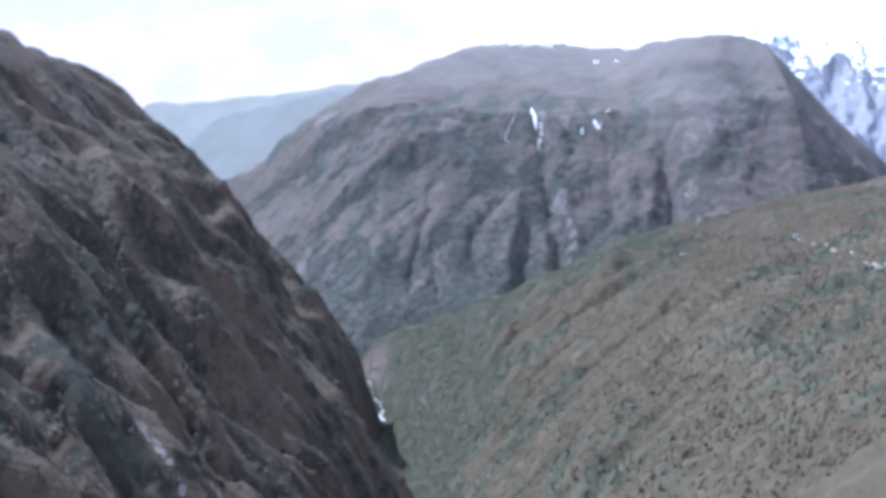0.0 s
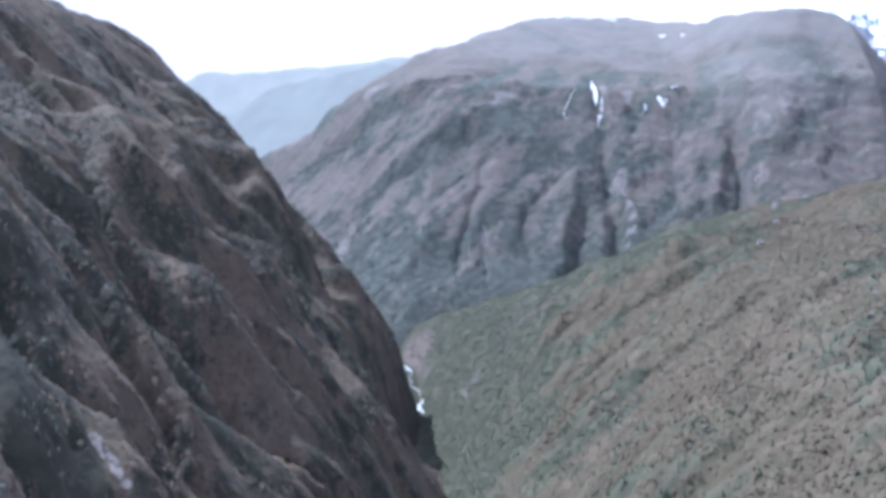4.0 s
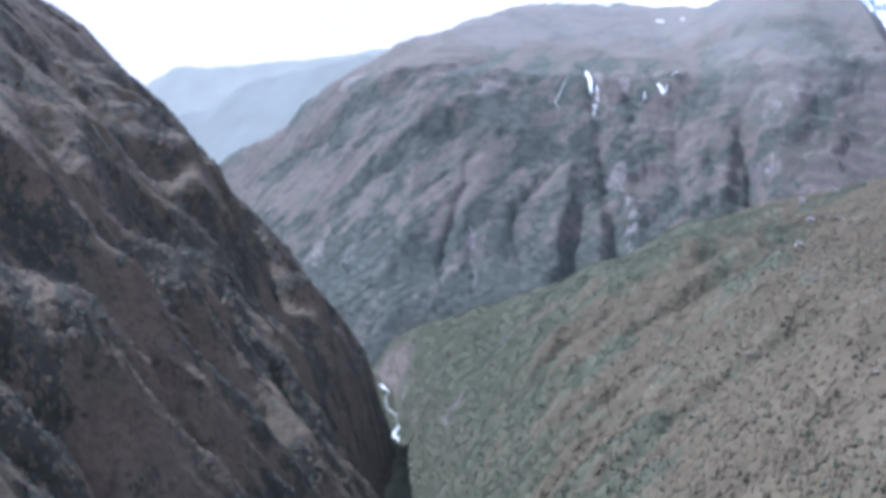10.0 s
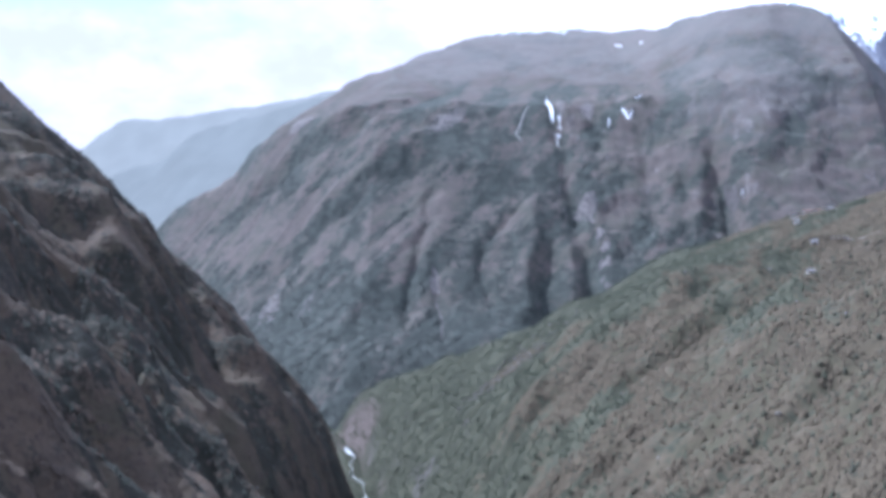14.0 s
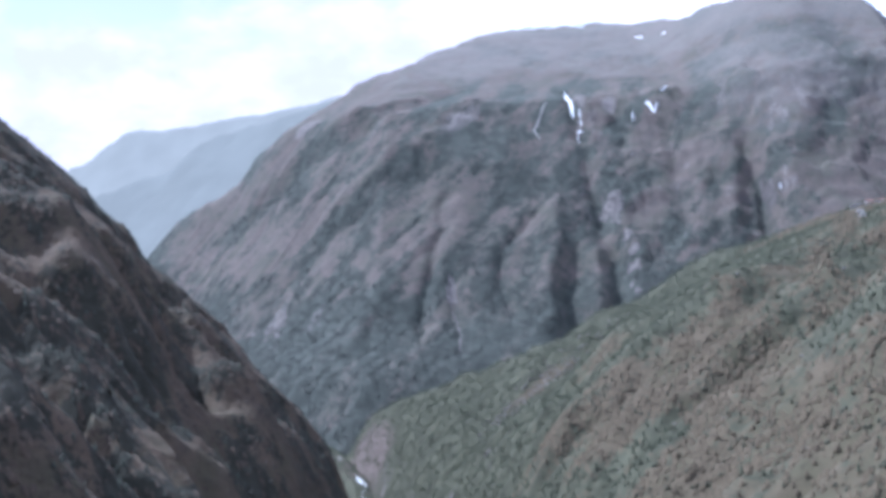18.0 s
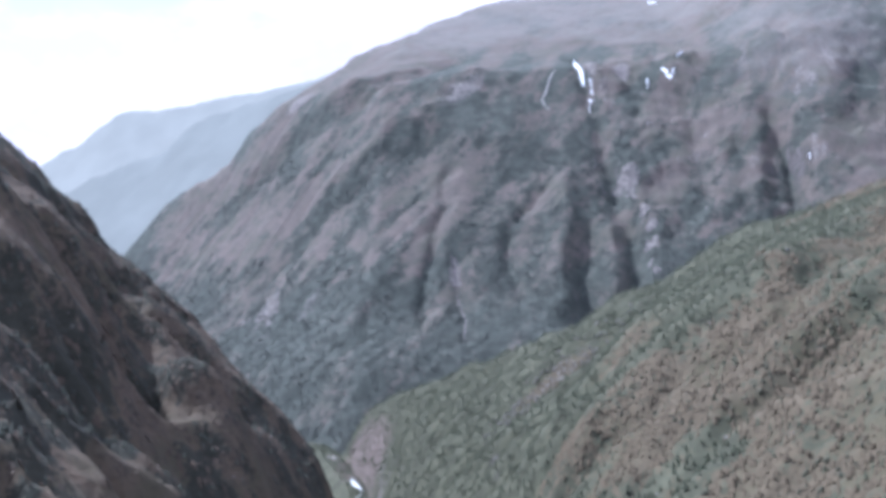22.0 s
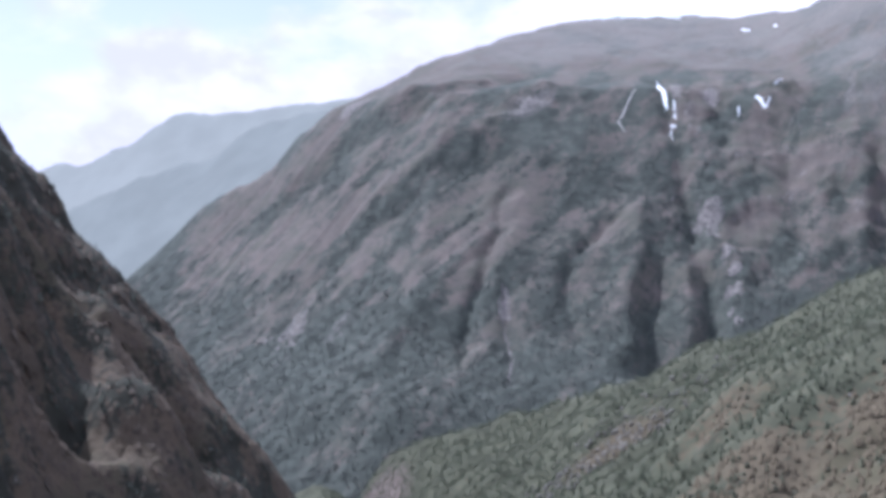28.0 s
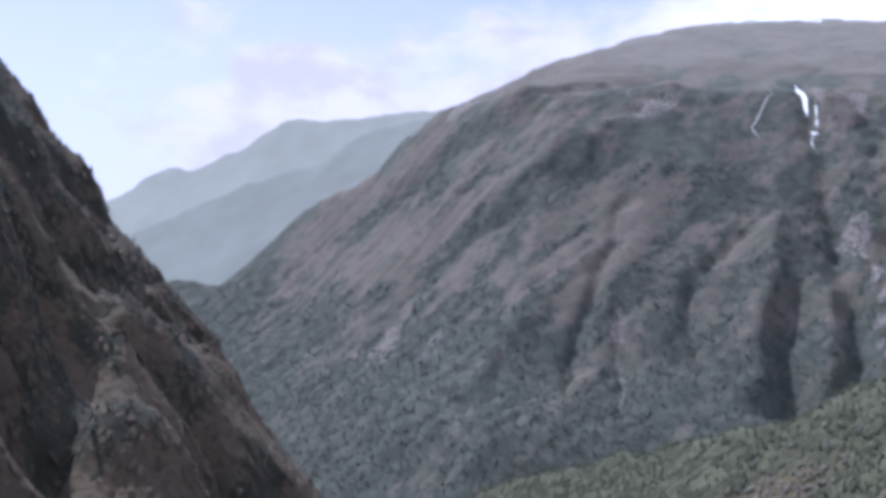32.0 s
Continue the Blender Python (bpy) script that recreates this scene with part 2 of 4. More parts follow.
SCRUB_GREEN = foliage("evergreen_bush", (0.060, 0.060, 0.040), (0.086, 0.080, 0.053))
SNAG = foliage("bleached_twigs", (0.122, 0.109, 0.090), (0.186, 0.166, 0.141))

# ---- the land ----
def lattice(seed):
    return np.random.RandomState(seed).rand(256, 256).astype(np.float32)


def value_noise(x, y, seed):
    g = lattice(seed)
    i, j = np.floor(x).astype(int), np.floor(y).astype(int)
    fx, fy = x - i, y - j
    fx, fy = fx * fx * fx * (fx * (fx * 6 - 15) + 10), fy * fy * fy * (fy * (fy * 6 - 15) + 10)
    i0, i1, j0, j1 = i % 256, (i + 1) % 256, j % 256, (j + 1) % 256
    return (g[i0, j0] * (1 - fx) + g[i1, j0] * fx) * (1 - fy) + (g[i0, j1] * (1 - fx) + g[i1, j1] * fx) * fy - 0.5


def fbm(x, y, size, octaves=5, seed=1, gain=0.5):
    out, amp = 0, 1.0
    for k in range(octaves):
        out = out + amp * value_noise(x / size * 2**k + 17.3 * k, y / size * 2**k + 9.1 * k, seed + k)
        amp *= gain
    return out


def ridged(x, y, size, octaves=4, seed=1, gain=0.5):
    """Sharp ribs at 1, gullies towards 0."""
    out, amp, total = 0, 1.0, 0
    for k in range(octaves):
        out = out + amp * (1 - np.abs(2 * value_noise(x / size * 2**k + 5.7 * k, y / size * 2**k + 3.3 * k, seed + k)) * 2)
        total += amp
        amp *= gain
    return out / total


def along(v, pairs):
    """A line through (position, value) pairs, rounded at its bends."""
    p, q = np.array(pairs, float).T
    near = 0.006 * (p[-1] - p[0])
    return (np.interp(v - near, p, q) + 2 * np.interp(v, p, q) + np.interp(v + near, p, q)) / 4


def smooth(v, lo, hi):
    t = np.clip((v - lo) / (hi - lo), 0, 1)
    return t * t * (3 - 2 * t)


def bump(x, y, cx, cy, rx, ry, turn=0.0):
    """A round swelling of height 1, turned by degrees."""
    c, s = math.cos(radians(turn)), math.sin(radians(turn))
    dx, dy = x - cx, y - cy
    return np.exp(-(((c * dx + s * dy) / rx) ** 2) - (((c * dy - s * dx) / ry) ** 2))


def reach(x, y, points):
    """The distance to a bent line in plan, and how far along it (0 to 1) the nearest place lies."""
    best, share = np.full(np.shape(x), 1e9), np.zeros(np.shape(x))
    legs = len(points) - 1
    for k in range(legs):
        (ax, ay), (bx, by) = points[k], points[k + 1]
        dx, dy = bx - ax, by - ay
        f = np.clip(((x - ax) * dx + (y - ay) * dy) / (dx * dx + dy * dy), 0, 1)
        d = np.hypot(x - ax - f * dx, y - ay - f * dy)
        share = np.where(d < best, (k + f) / legs, share)
        best = np.minimum(best, d)
    return best, share


def carve(x, y, lines, power=1.5):
    """Ribs (plus) and gullies (minus): rows of height at the top and foot, width at the top and foot, and the line in plan."""
    out = 0 * x
    wob = 16 * fbm(x, y, 60, 4, 91, 0.6)
    for h0, h1, w0, w1, points in lines:
        d, f = reach(x + wob, y - wob, points)
        out = out + (h0 + (h1 - h0) * f) * np.exp(-((d / (w0 + (w1 - w0) * f)) ** power))
    return out


def weather(x0, x1, y0, y1, step, height, rounds, bite, wide, deep, calm=0.02, lean=None):
    """How running water shapes a piece of land: gullies that join downhill, with ribs between them.
    Returns a function of x and y: the rise or fall, about as deep as given, with its broad part (wider than wide) taken out."""
    xs, ys = np.arange(x0, x1 + 1, step), np.arange(y0, y1 + 1, step)
    gx, gy = np.meshgrid(xs, ys)
    first = height(gx, gy) + 3.0 * fbm(gx, gy, 45, 4, 301, 0.6)
    if lean:
        first = first + lean(gx, gy)
    rows, cols = first.shape
    size = rows * cols
    here = np.arange(size).reshape(rows, cols)
    z = first.copy()
    rain = 1.0 + 0.8 * fbm(gx, gy, 30, 3, 311).ravel()
    for _ in range(rounds):
        best, to, far = np.zeros((rows, cols)), here.copy(), np.ones((rows, cols))
        ring = np.pad(z, 1, constant_values=1e9)
        index = np.pad(here, 1, mode="edge")
        for dy in (0, 1, 2):
            for dx in (0, 1, 2):
                if dx == 1 and dy == 1:
                    continue
                d = step * math.hypot(dx - 1, dy - 1)
                fall = (z - ring[dy:dy + rows, dx:dx + cols]) / d
                more = fall > best
                best, to, far = np.where(more, fall, best), np.where(more, index[dy:dy + rows, dx:dx + cols], to), np.where(more, d, far)
        order = np.argsort(z, axis=None, kind="stable").tolist()
        goes, flow, high = to.ravel().tolist(), rain.tolist(), z.ravel().tolist()
        for i in reversed(order):
            j = goes[i]
            if j != i:
                flow[j] += flow[i]
        pull = (bite * np.sqrt(np.array(flow)) / far.ravel()).tolist()
        for i in order:
            j = goes[i]
            if j != i:
                p = pull[i]
                high[i] = (high[i] + p * high[j]) / (1 + p)
        z = np.array(high).reshape(rows, cols)
        ring = np.pad(z, 1, mode="edge")
        z = z + calm * (ring[:-2, 1:-1] + ring[2:, 1:-1] + ring[1:-1, :-2] + ring[1:-1, 2:] - 4 * z)
    change = z - first
    broad = change.copy()
    n = max(1, int(wide / step))
    kernel = np.ones(2 * n + 1) / (2 * n + 1)
    for _ in range(2):
        broad = np.apply_along_axis(lambda v: np.convolve(np.pad(v, n, mode="edge"), kernel, "valid"), 0, broad)
        broad = np.apply_along_axis(lambda v: np.convolve(np.pad(v, n, mode="edge"), kernel, "valid"), 1, broad)
    change = change - broad
    change = deep * np.tanh(change / (1.6 * change.std()))
    rim = np.minimum(np.minimum(gx - x0, x1 - gx), np.minimum(gy - y0, y1 - gy))
    change = change * smooth(rim, 0, 60)

    def at(x, y):
        u, v = np.clip((x - x0) / step, 0, cols - 1.001), np.clip((y - y0) / step, 0, rows - 1.001)
        i, j = u.astype(int), v.astype(int)
        f, g = u - i, v - j
        return (change[j, i] * (1 - f) + change[j, i + 1] * f) * (1 - g) + (change[j + 1, i] * (1 - f) + change[j + 1, i + 1] * f) * g

    return at


def spurs(x, y, cell, seed, turns, side=0.6, plunge=0.22, back=0.75):
    """Roof-shaped spurs, one to a cell, whose crests run downhill to the east but swing to either side: flat facets that meet in sharp lines."""
    rng = np.random.RandomState(seed)
    n = 128
    jx, jy, swing, tall = rng.rand(n, n), rng.rand(n, n), rng.uniform(*turns, (n, n)) * rng.choice((-1, 1), (n, n)), rng.uniform(0.55, 1.0, (n, n))
    ci, cj = np.floor(x / cell).astype(int), np.floor(y / cell).astype(int)
    out = np.full(np.shape(x), -1e9)
    for di in (-1, 0, 1):
        for dj in (-1, 0, 1):
            i, j = (ci + di) % n, (cj + dj) % n
            dx, dy = x - (ci + di + jx[i, j]) * cell, y - (cj + dj + jy[i, j]) * cell
            c, s = np.cos(np.radians(swing[i, j])), np.sin(np.radians(swing[i, j]))
            u, v = c * dx + s * dy, c * dy - s * dx
            out = np.maximum(out, 0.4 * cell * tall[i, j] - side * np.abs(v) - np.where(u > 0, plunge * u, -back * u))
    return out - out.mean()


RIVER_X = [(-1000, -30), (300, -30), (900, -50), (1300, -62), (1500, -90), (1852, -160), (2087, -216), (2300, -300), (2700, -620), (3200, -1050)]
RIVER_Z = [(-1000, -400), (300, -400), (1400, -395), (1760, -362), (1800, -333), (1852, -327), (2087, -299), (2400, -285), (3200, -200)]
GORGE_PROFILE = [(-1300, 330), (-1000, 318), (-817, 292), (-730, 268), (-640, 252), (-572, 198), (-520, 144), (-455, 90), (-416, 52), (-402, 20),
                 (-343, -45), (-290, -105), (-220, -178), (-195, -232), (-155, -338), (-60, -400), (100, -470)]
GORGE_NEAR = [(-1300, 330), (-1000, 318), (-817, 292), (-730, 268), (-640, 252), (-572, 198), (-520, 144), (-455, 86), (-402, 30), (-343, -26), (-290, -80), (-220, -156),
              (-160, -228), (-100, -305), (-60, -360), (0, -425), (100, -480)]
SLOPE_PROFILE = [(-200, -400), (-30, -352), (0, -335), (60, -240), (109, -180), (133, -162), (182, -128), (215, -104), (250, -80), (300, -52), (400, -18),
                 (515, 24), (600, 42), (745, 68), (1000, 150), (1400, 290)]
FACE_PROFILE = [(-500, -420), (-150, -330), (0, -200), (150, -110), (350, 60), (620, 328), (720, 350), (900, 412), (1350, 615), (1800, 765), (2300, 860)]
FACE_CREST = [(-1500, -260), (-1000, -75), (-937, -25), (-884, 34), (-820, 112), (-750, 152), (-665, 190), (-640, 204), (-615, 262), (-560, 290), (-538, 306), (-518, 350), (-400, 468), (-250, 528), (-45, 658),
              (40, 695), (127, 728), (250, 715), (330, 675), (470, 604), (600, 600), (690, 602), (765, 608), (828, 566), (900, 505), (975, 408), (1110, 285), (1500, 60)]

GORGE_LINES = [
    (16, 14, 40, 34, [(-440, 1380), (-392, 1283), (-348, 1107), (-330, 1030)]),
    (10, 8, 36, 30, [(-392, 1283), (-350, 1370), (-302, 1390), (-230, 1400)]),
    (-34, -26, 40, 34, [(-371, 1211), (-343, 1195), (-300, 1160)]),
    (-26, -22, 26, 26, [(-360, 1350), (-342, 1363), (-283, 1250)]),
    (16, 16, 30, 30, [(-325, 1020), (-289, 1067), (-245, 1053), (-205, 1060)]),
    (24, 18, 22, 24, [(-245, 1053), (-264, 1168), (-279, 1390)]),
    (-28, -28, 32, 30, [(-300, 1119), (-262, 1095), (-230, 1150)]),
    (30, 20, 30, 26, [(-440, 1610), (-380, 1560), (-330, 1480), (-290, 1465)]),
    (-36, -34, 32, 40, [(-385, 1765), (-364, 1744), (-323, 1678), (-254, 1537), (-200, 1500)]),
    (28, 24, 22, 22, [(-352, 1778), (-301, 1673), (-285, 1652), (-250, 1625)]),
    (24, 22, 20, 22, [(-301, 1700), (-280, 1722), (-261, 1765), (-235, 1771)]),
    (-20, -22, 18, 22, [(-290, 1690), (-262, 1710), (-230, 1735)]),
    (-28, -26, 30, 34, [(-470, 1500), (-400, 1440), (-330, 1430), (-260, 1460)]),
    (-10, -12, 12, 14, [(-290, 690), (-236, 706), (-212, 706), (-170, 770)]),
    (-20, -26, 26, 30, [(-340, 880), (-280, 900), (-220, 930)]),
]
SLOPE_LINES = [
    (22, 16, 34, 30, [(233, 1805), (170, 1769), (87, 1584), (40, 1480)]),
    (-16, -18, 26, 30, [(300, 1640), (209, 1551), (182, 1408), (110, 1330)]),
    (2, 18, 30, 30, [(290, 1500), (180, 1440), (110, 1400)]),
    (-14, -16, 24, 28, [(270, 1380), (162, 1340), (124, 1159), (60, 1100)]),
    (4, 14, 30, 30, [(340, 1280), (280, 1110), (200, 1010), (120, 950)]),
    (-18, -12, 30, 26, [(345, 1150), (310, 1000), (260, 940)]),
    (14, 14, 40, 30, [(100, 1850), (30, 1830), (-10, 1760)]),
    (-12, -16, 26, 30, [(240, 1850), (130, 1690), (60, 1640)]),
    (16, 12, 26, 26, [(240, 980), (140, 900), (70, 840)]),
]
FACE_LINES = [
    (-14, -24, 8, 9, [(-122, 2800), (-121, 2715), (-152, 2657), (-163, 2589), (-152, 2471)]),
    (8, 10, 22, 20, [(-100, 2770), (-103, 2704), (-130, 2651), (-139, 2574), (-132, 2486)]),
    (-18, -24, 12, 14, [(-252, 2550), (-250, 2460)]),
    (-20, -34, 13, 20, [(146, 3106), (150, 3000), (156, 2927), (172, 2814), (182, 2735)]),
    (-30, -60, 24, 36, [(184, 2725), (200, 2650), (194, 2593), (184, 2520)]),
    (-16, -76, 18, 46, [(126, 2690), (112, 2650), (112, 2600), (107, 2490)]),
    (22, 40, 14, 18, [(160, 2650), (155, 2590), (150, 2530)]),
    (34, 50, 26, 26, [(96, 2730), (82, 2618), (66, 2515)]),
    (18, 18, 20, 24, [(218, 2760), (232, 2652), (224, 2520)]),
    (26, 44, 24, 26, [(440, 2830), (434, 2740), (424, 2640)]),
    (-30, -150, 22, 36, [(494, 2837), (485, 2746), (480, 2693), (470, 2610)]),
    (30, 34, 20, 24, [(520, 2740), (530, 2676), (522, 2610)]),
    (-14, -14, 10, 10, [(-110, 2612), (-105, 2556), (-89, 2498), (-89, 2440)]),
    (14, 26, 30, 34, [(-72, 3040), (-125, 2960), (-176, 2900), (-283, 2866), (-354, 2850)]),
    (8, 22, 24, 30, [(-72, 3040), (-8, 2987), (10, 2872)]),
    (-26, -18, 30, 36, [(-113, 3227), (-200, 3090), (-306, 3004), (-467, 3026), (-586, 3029)]),
    (22, 20, 26, 30, [(-188, 3140), (-309, 3060), (-447, 3073), (-567, 3069)]),
    (-18, -16, 30, 40, [(-164, 2850), (-336, 2798), (-449, 2759)]),
    (-18, -16, 10, 10, [(2, 2690), (35, 2715), (73, 2728)]),
    (-20, -20, 14, 16, [(-11, 2656), (-5, 2542)]),
    (-26, -28, 26, 30, [(349, 2849), (336, 2735), (294, 2629)]),
    (22, 26, 26, 30, [(399, 2876), (377, 2728), (348, 2647)]),
    (24, 22, 24, 26, [(615, 2828), (579, 2767), (544, 2695)]),
    (-8, -10, 24, 26, [(655, 2818), (600, 2692), (574, 2619)]),
    (-20, -14, 26, 36, [(519, 3131), (467, 3195), (393, 3227)]),
    (18, 14, 30, 40, [(820, 3400), (700, 3180), (660, 2990)]),
]


def gorge_base(x, y):
    warp = 40 * fbm(x, y, 260, 3, 11)
    far = smooth(y, 1150, 1480)
    z = far * along(x, GORGE_PROFILE) + (1 - far) * along(x, GORGE_NEAR)
    ribs = ridged(y + 0.45 * x + warp, 0.5 * x + 0.2 * warp, 160, 2, 21, 0.42)
    ribs = 0.6 * ribs + 0.4 * ridged(y + 0.7 * x + 0.6 * warp, 0.35 * x, 85, 3, 25, 0.5)
    fade = 0.18 + 0.82 * smooth(np.abs(y - 1800), 20, 190)
    z = z + (34 * (ribs - 0.46)) * fade * (1 - 0.6 * smooth(-x, 400, 620)) + 1.35 * carve(x, y, GORGE_LINES, 1.35) * fade * (1 - 0.85 * smooth(-x, 335, 420)) + 36 * fade * (1 - smooth(-x, 380, 460)) + 8 * fbm(x, y, 60, 5, 31, 0.5) * (0.35 + 0.65 * fade)
    bend = 12 * fbm(x, y, 85, 3, 36)
    z = z + ((0.6 + 0.3 * smooth(y, 900, 1150)) * spurs(x + bend, y - bend, 86, 39, (20, 60), 0.95, 0.10, 0.26) + 0.42 * spurs(x + bend, y + bend, 48, 38, (10, 50), 0.85, 0.08, 0.25)) * (0.25 + 0.75 * fade) * smooth(-x, 90 + 125 * smooth(y, 1420, 1540), 150 + 105 * smooth(y, 1420, 1540)) * (1 - 0.6 * smooth(-x, 420, 600))
    # crags that jut from the end of the spur
    z = z + 9 * (smooth(fbm(y, z, 45, 3, 33), -0.05, 0.12) - 0.5) * smooth(y, 1640, 1760)
    z = z - 40 * bump(x, y, -132, 1610, 42, 110) - 55 * bump(x, y, -122, 1700, 26, 120) + 30 * bump(x, y, -480, 1650, 60, 80) - 12 * bump(x, y, -452, 1808, 34, 50) + 17 * bump(x, y, -362, 1808, 26, 50)
    behind = np.maximum(y - 1810, 0)
    return z - 0.95 * behind - 30 * smooth(behind, 0, 60)


gorge_gullies = weather(-760, 0, 280, 2000, 8.0, gorge_base, 10, 0.14, 80, 17.0)


SPUR_EDGE = [(-1100, 318), (-795, 292), (-673, 264), (-603, 227), (-535, 159), (-508, 138), (-480, 110), (-460, 93), (-448, 71), (-433, 57), (-419, 51), (-413, 42), (-409, 29),
             (-401, 14), (-392, 5), (-366, -15), (-352, -30), (-326, -54), (-305, -79), (-288, -102), (-270, -129), (-236, -159), (-202, -206), (-188, -252), (-160, -330), (0, -440)]


def gorge_shape(x, y):
    return gorge_base(x, y) + gorge_gullies(x, y) * (1 - 0.8 * smooth(y, 1440, 1540) * smooth(x, -260, -225)) * (0.4 + 0.6 * smooth(np.abs(y - 1800), 20, 160)) * (1 - 0.5 * smooth(-x, 420, 560))


def gorge_height(x, y):
    """The gorge side, ending in a craggy spur whose profile against the valley is SPUR_EDGE."""
    edge = along(x, SPUR_EDGE) - 2
    z = gorge_shape(x, y) + (edge - gorge_shape(x, 0 * y + 1810)) * np.exp(-(((y - 1810) / 50) ** 2)) * smooth(y, 1560, 1760)
    cap = edge + 0.32 * np.maximum(1810 - y, 0) + 400 * (1 - smooth(y, 1480, 1620))
    return np.where(y < 1812, -4 * np.logaddexp(-z / 4, -cap / 4), z)


def slope_base(x, y):
    off = x - along(y, RIVER_X)
    z = along(off, SLOPE_PROFILE)
    warp = 50 * fbm(x, y, 240, 3, 41)
    ribs = ridged(y - 0.75 * x + warp, 0.35 * x + 0.25 * y, 150, 4, 43, 0.5)
    calm = 1 - 0.6 * smooth(y, 1650, 1850)
    z = z + smooth(off, 20, 120) * (18 * (ribs - 0.5) + 0.65 * carve(x, y, SLOPE_LINES)) * calm + (6 * fbm(x, y, 55, 4, 47) + 4.5 * fbm(x, y, 22, 3, 48, 0.7)) * (1 - 0.55 * smooth(off, 290, 420))
    z = z - 13 * bump(x, y, 352, 1525, 42, 30)
    z = z + smooth(off, 60, 160) * (1 - 0.6 * smooth(off, 290, 420)) * 4 * (ridged(y + 0.25 * x + 12 * fbm(x, y, 50, 2, 49), 0.22 * x, 46, 3, 45, 0.5) - 0.5)
    z = z + 15 * smooth(off, 60, 150) * (1 - smooth(y, 1650, 1850))
    z = z - 30 * smooth(y, 1560, 1820) * (smooth(off, 50, 140) - smooth(off, 310, 430))
    brow = along(off, [(-60, 2265), (60, 2240), (165, 2140), (250, 1965), (330, 1935), (410, 1920), (480, 1805), (1400, 1800)])
    z = z - 0.55 * np.maximum(y - brow, 0)
    bed = along(y, RIVER_Z) - 3 - 0.5 * np.maximum(np.abs(off) - 7, 0)
    return np.where(np.abs(off) < 70, np.maximum(z, bed), z)


slope_gullies = weather(-330, 620, 280, 2300, 6.0, slope_base, 12, 0.10, 60, 5.0)


def slope_height(x, y):
    off = x - along(y, RIVER_X)
    return slope_base(x, y) + slope_gullies(x, y) * smooth(off, 25, 110) * (1 - 0.6 * smooth(off, 290, 420))


def face_base(x, y):
    foot = 2380 + 0.78 * np.maximum(-250 - x, 0) - 120 * smooth(x, 350, 600) + 40 * fbm(x, 0 * x, 400, 3, 51)
    s = y - foot
    warp = 60 * fbm(x, y, 330, 3, 53)
    z = along(s, FACE_PROFILE) + 150 * smooth(x, 350, 700) * smooth(s, 450, 1000) - 1.0 * np.maximum(x - 830, 0) * smooth(s, 100, 700)
    slant = smooth(-x, 0, 300)
    ribs = (1 - slant) * ridged(x + warp, 0.6 * y, 170, 3, 57, 0.45) + slant * ridged(x - 0.75 * y + warp, 0.3 * (x + y), 190, 3, 58, 0.45)
    rough = 1 - 0.75 * smooth(s, 600, 900)
    z = z + smooth(s, -80, 150) * ((3 + 8 * slant) * (ribs - 0.5)) * rough + (0.58 - 0.16 * smooth(x, 235, 300)) * carve(x, y, FACE_LINES) + 8 * fbm(x, y, 90, 5, 61, 0.5) * (0.35 + 0.65 * rough)
    return z


face_gullies = weather(-1140, 1140, 2200, 3700, 7.0, face_base, 10, 0.09, 70, 3.8, lean=lambda x, y: 0.85 * np.minimum(x - 60, 0))


def face_height(x, y):
    foot = 2380 + 0.78 * np.maximum(-250 - x, 0) - 120 * smooth(x, 350, 600)
    s = y - foot
    rough = 1 - 0.8 * smooth(s, 600, 900)
    z = face_base(x, y) + face_gullies(x, y) * (0.15 + 0.85 * rough) * (1 - 0.55 * smooth(x, 80, 220))
    # slabs and ledges of rock on the right half and round the knob
    crag = smooth(x, 90, 220) * smooth(s, 150, 300) * (1 - smooth(s, 640, 760)) + 0.8 * bump(x, y, -110, 2960, 150, 60, 25)
    z = z + 9 * (smooth(fbm(x + 0.8 * z, 0.7 * z - 0.3 * x, 70, 4, 64), -0.09, 0.09) - 0.5) * crag
    z = z + 1.6 * np.sin(z / 5.0 + 12 * fbm(x, y, 90, 4, 67)) * crag
    top = along(x, FACE_CREST) + 16 * (smooth(x, 85, 100) - smooth(x, 230, 270)) + 20 * fbm(x, y, 70, 5, 63)
    k = 12.0
    return -k * np.logaddexp(-z / k, -top / k)


def peak_height(x, y):
    z = 530 + 0.55 * (y - 3980) + 0.06 * (x - 1150)
    z = z + 70 * bump(x, y, 1120, 4420, 140, 160) + 140 * bump(x, y, 1950, 4600, 260, 300)
    return z + 120 * (ridged(x - 0.25 * y + 60 * fbm(x, y, 300, 3, 71), 0.4 * y, 260, 5, 73, 0.55) - 0.6) - 1.2 * np.maximum(y - 4560, 0)


def back_ridge(x, y):
    crest = along(x, [(-4500, -100), (-3000, 20), (-2500, 120), (-2150, 235), (-1990, 315), (-1890, 362), (-1820, 350), (-1750, 372), (-1600, 455), (-1480, 530), (-1420, 541), (-1300, 530), (-1167, 553), (-950, 580), (-500, 640), (300, 700)])
    return crest - 1.1 * np.abs(y - 4700) + 20 * fbm(x, y, 90, 4, 75)


def front_ridge(x, y):
    crest = along(x, [(-3500, -300), (-1950, 60), (-1640, 190), (-1500, 255), (-1330, 315), (-1200, 350), (-1090, 440), (-870, 505), (-600, 560), (0, 600)])
    return crest - 0.9 * np.abs(y - 4380) + 26 * fbm(x, y, 110, 4, 77)


def valley_knoll(x, y):
    return -45 - 0.35 * np.abs(x + 1260) * smooth(np.abs(x + 1260), 40, 400) - 0.6 * np.abs(y - 3560) + 18 * fbm(x, y, 80, 4, 79)


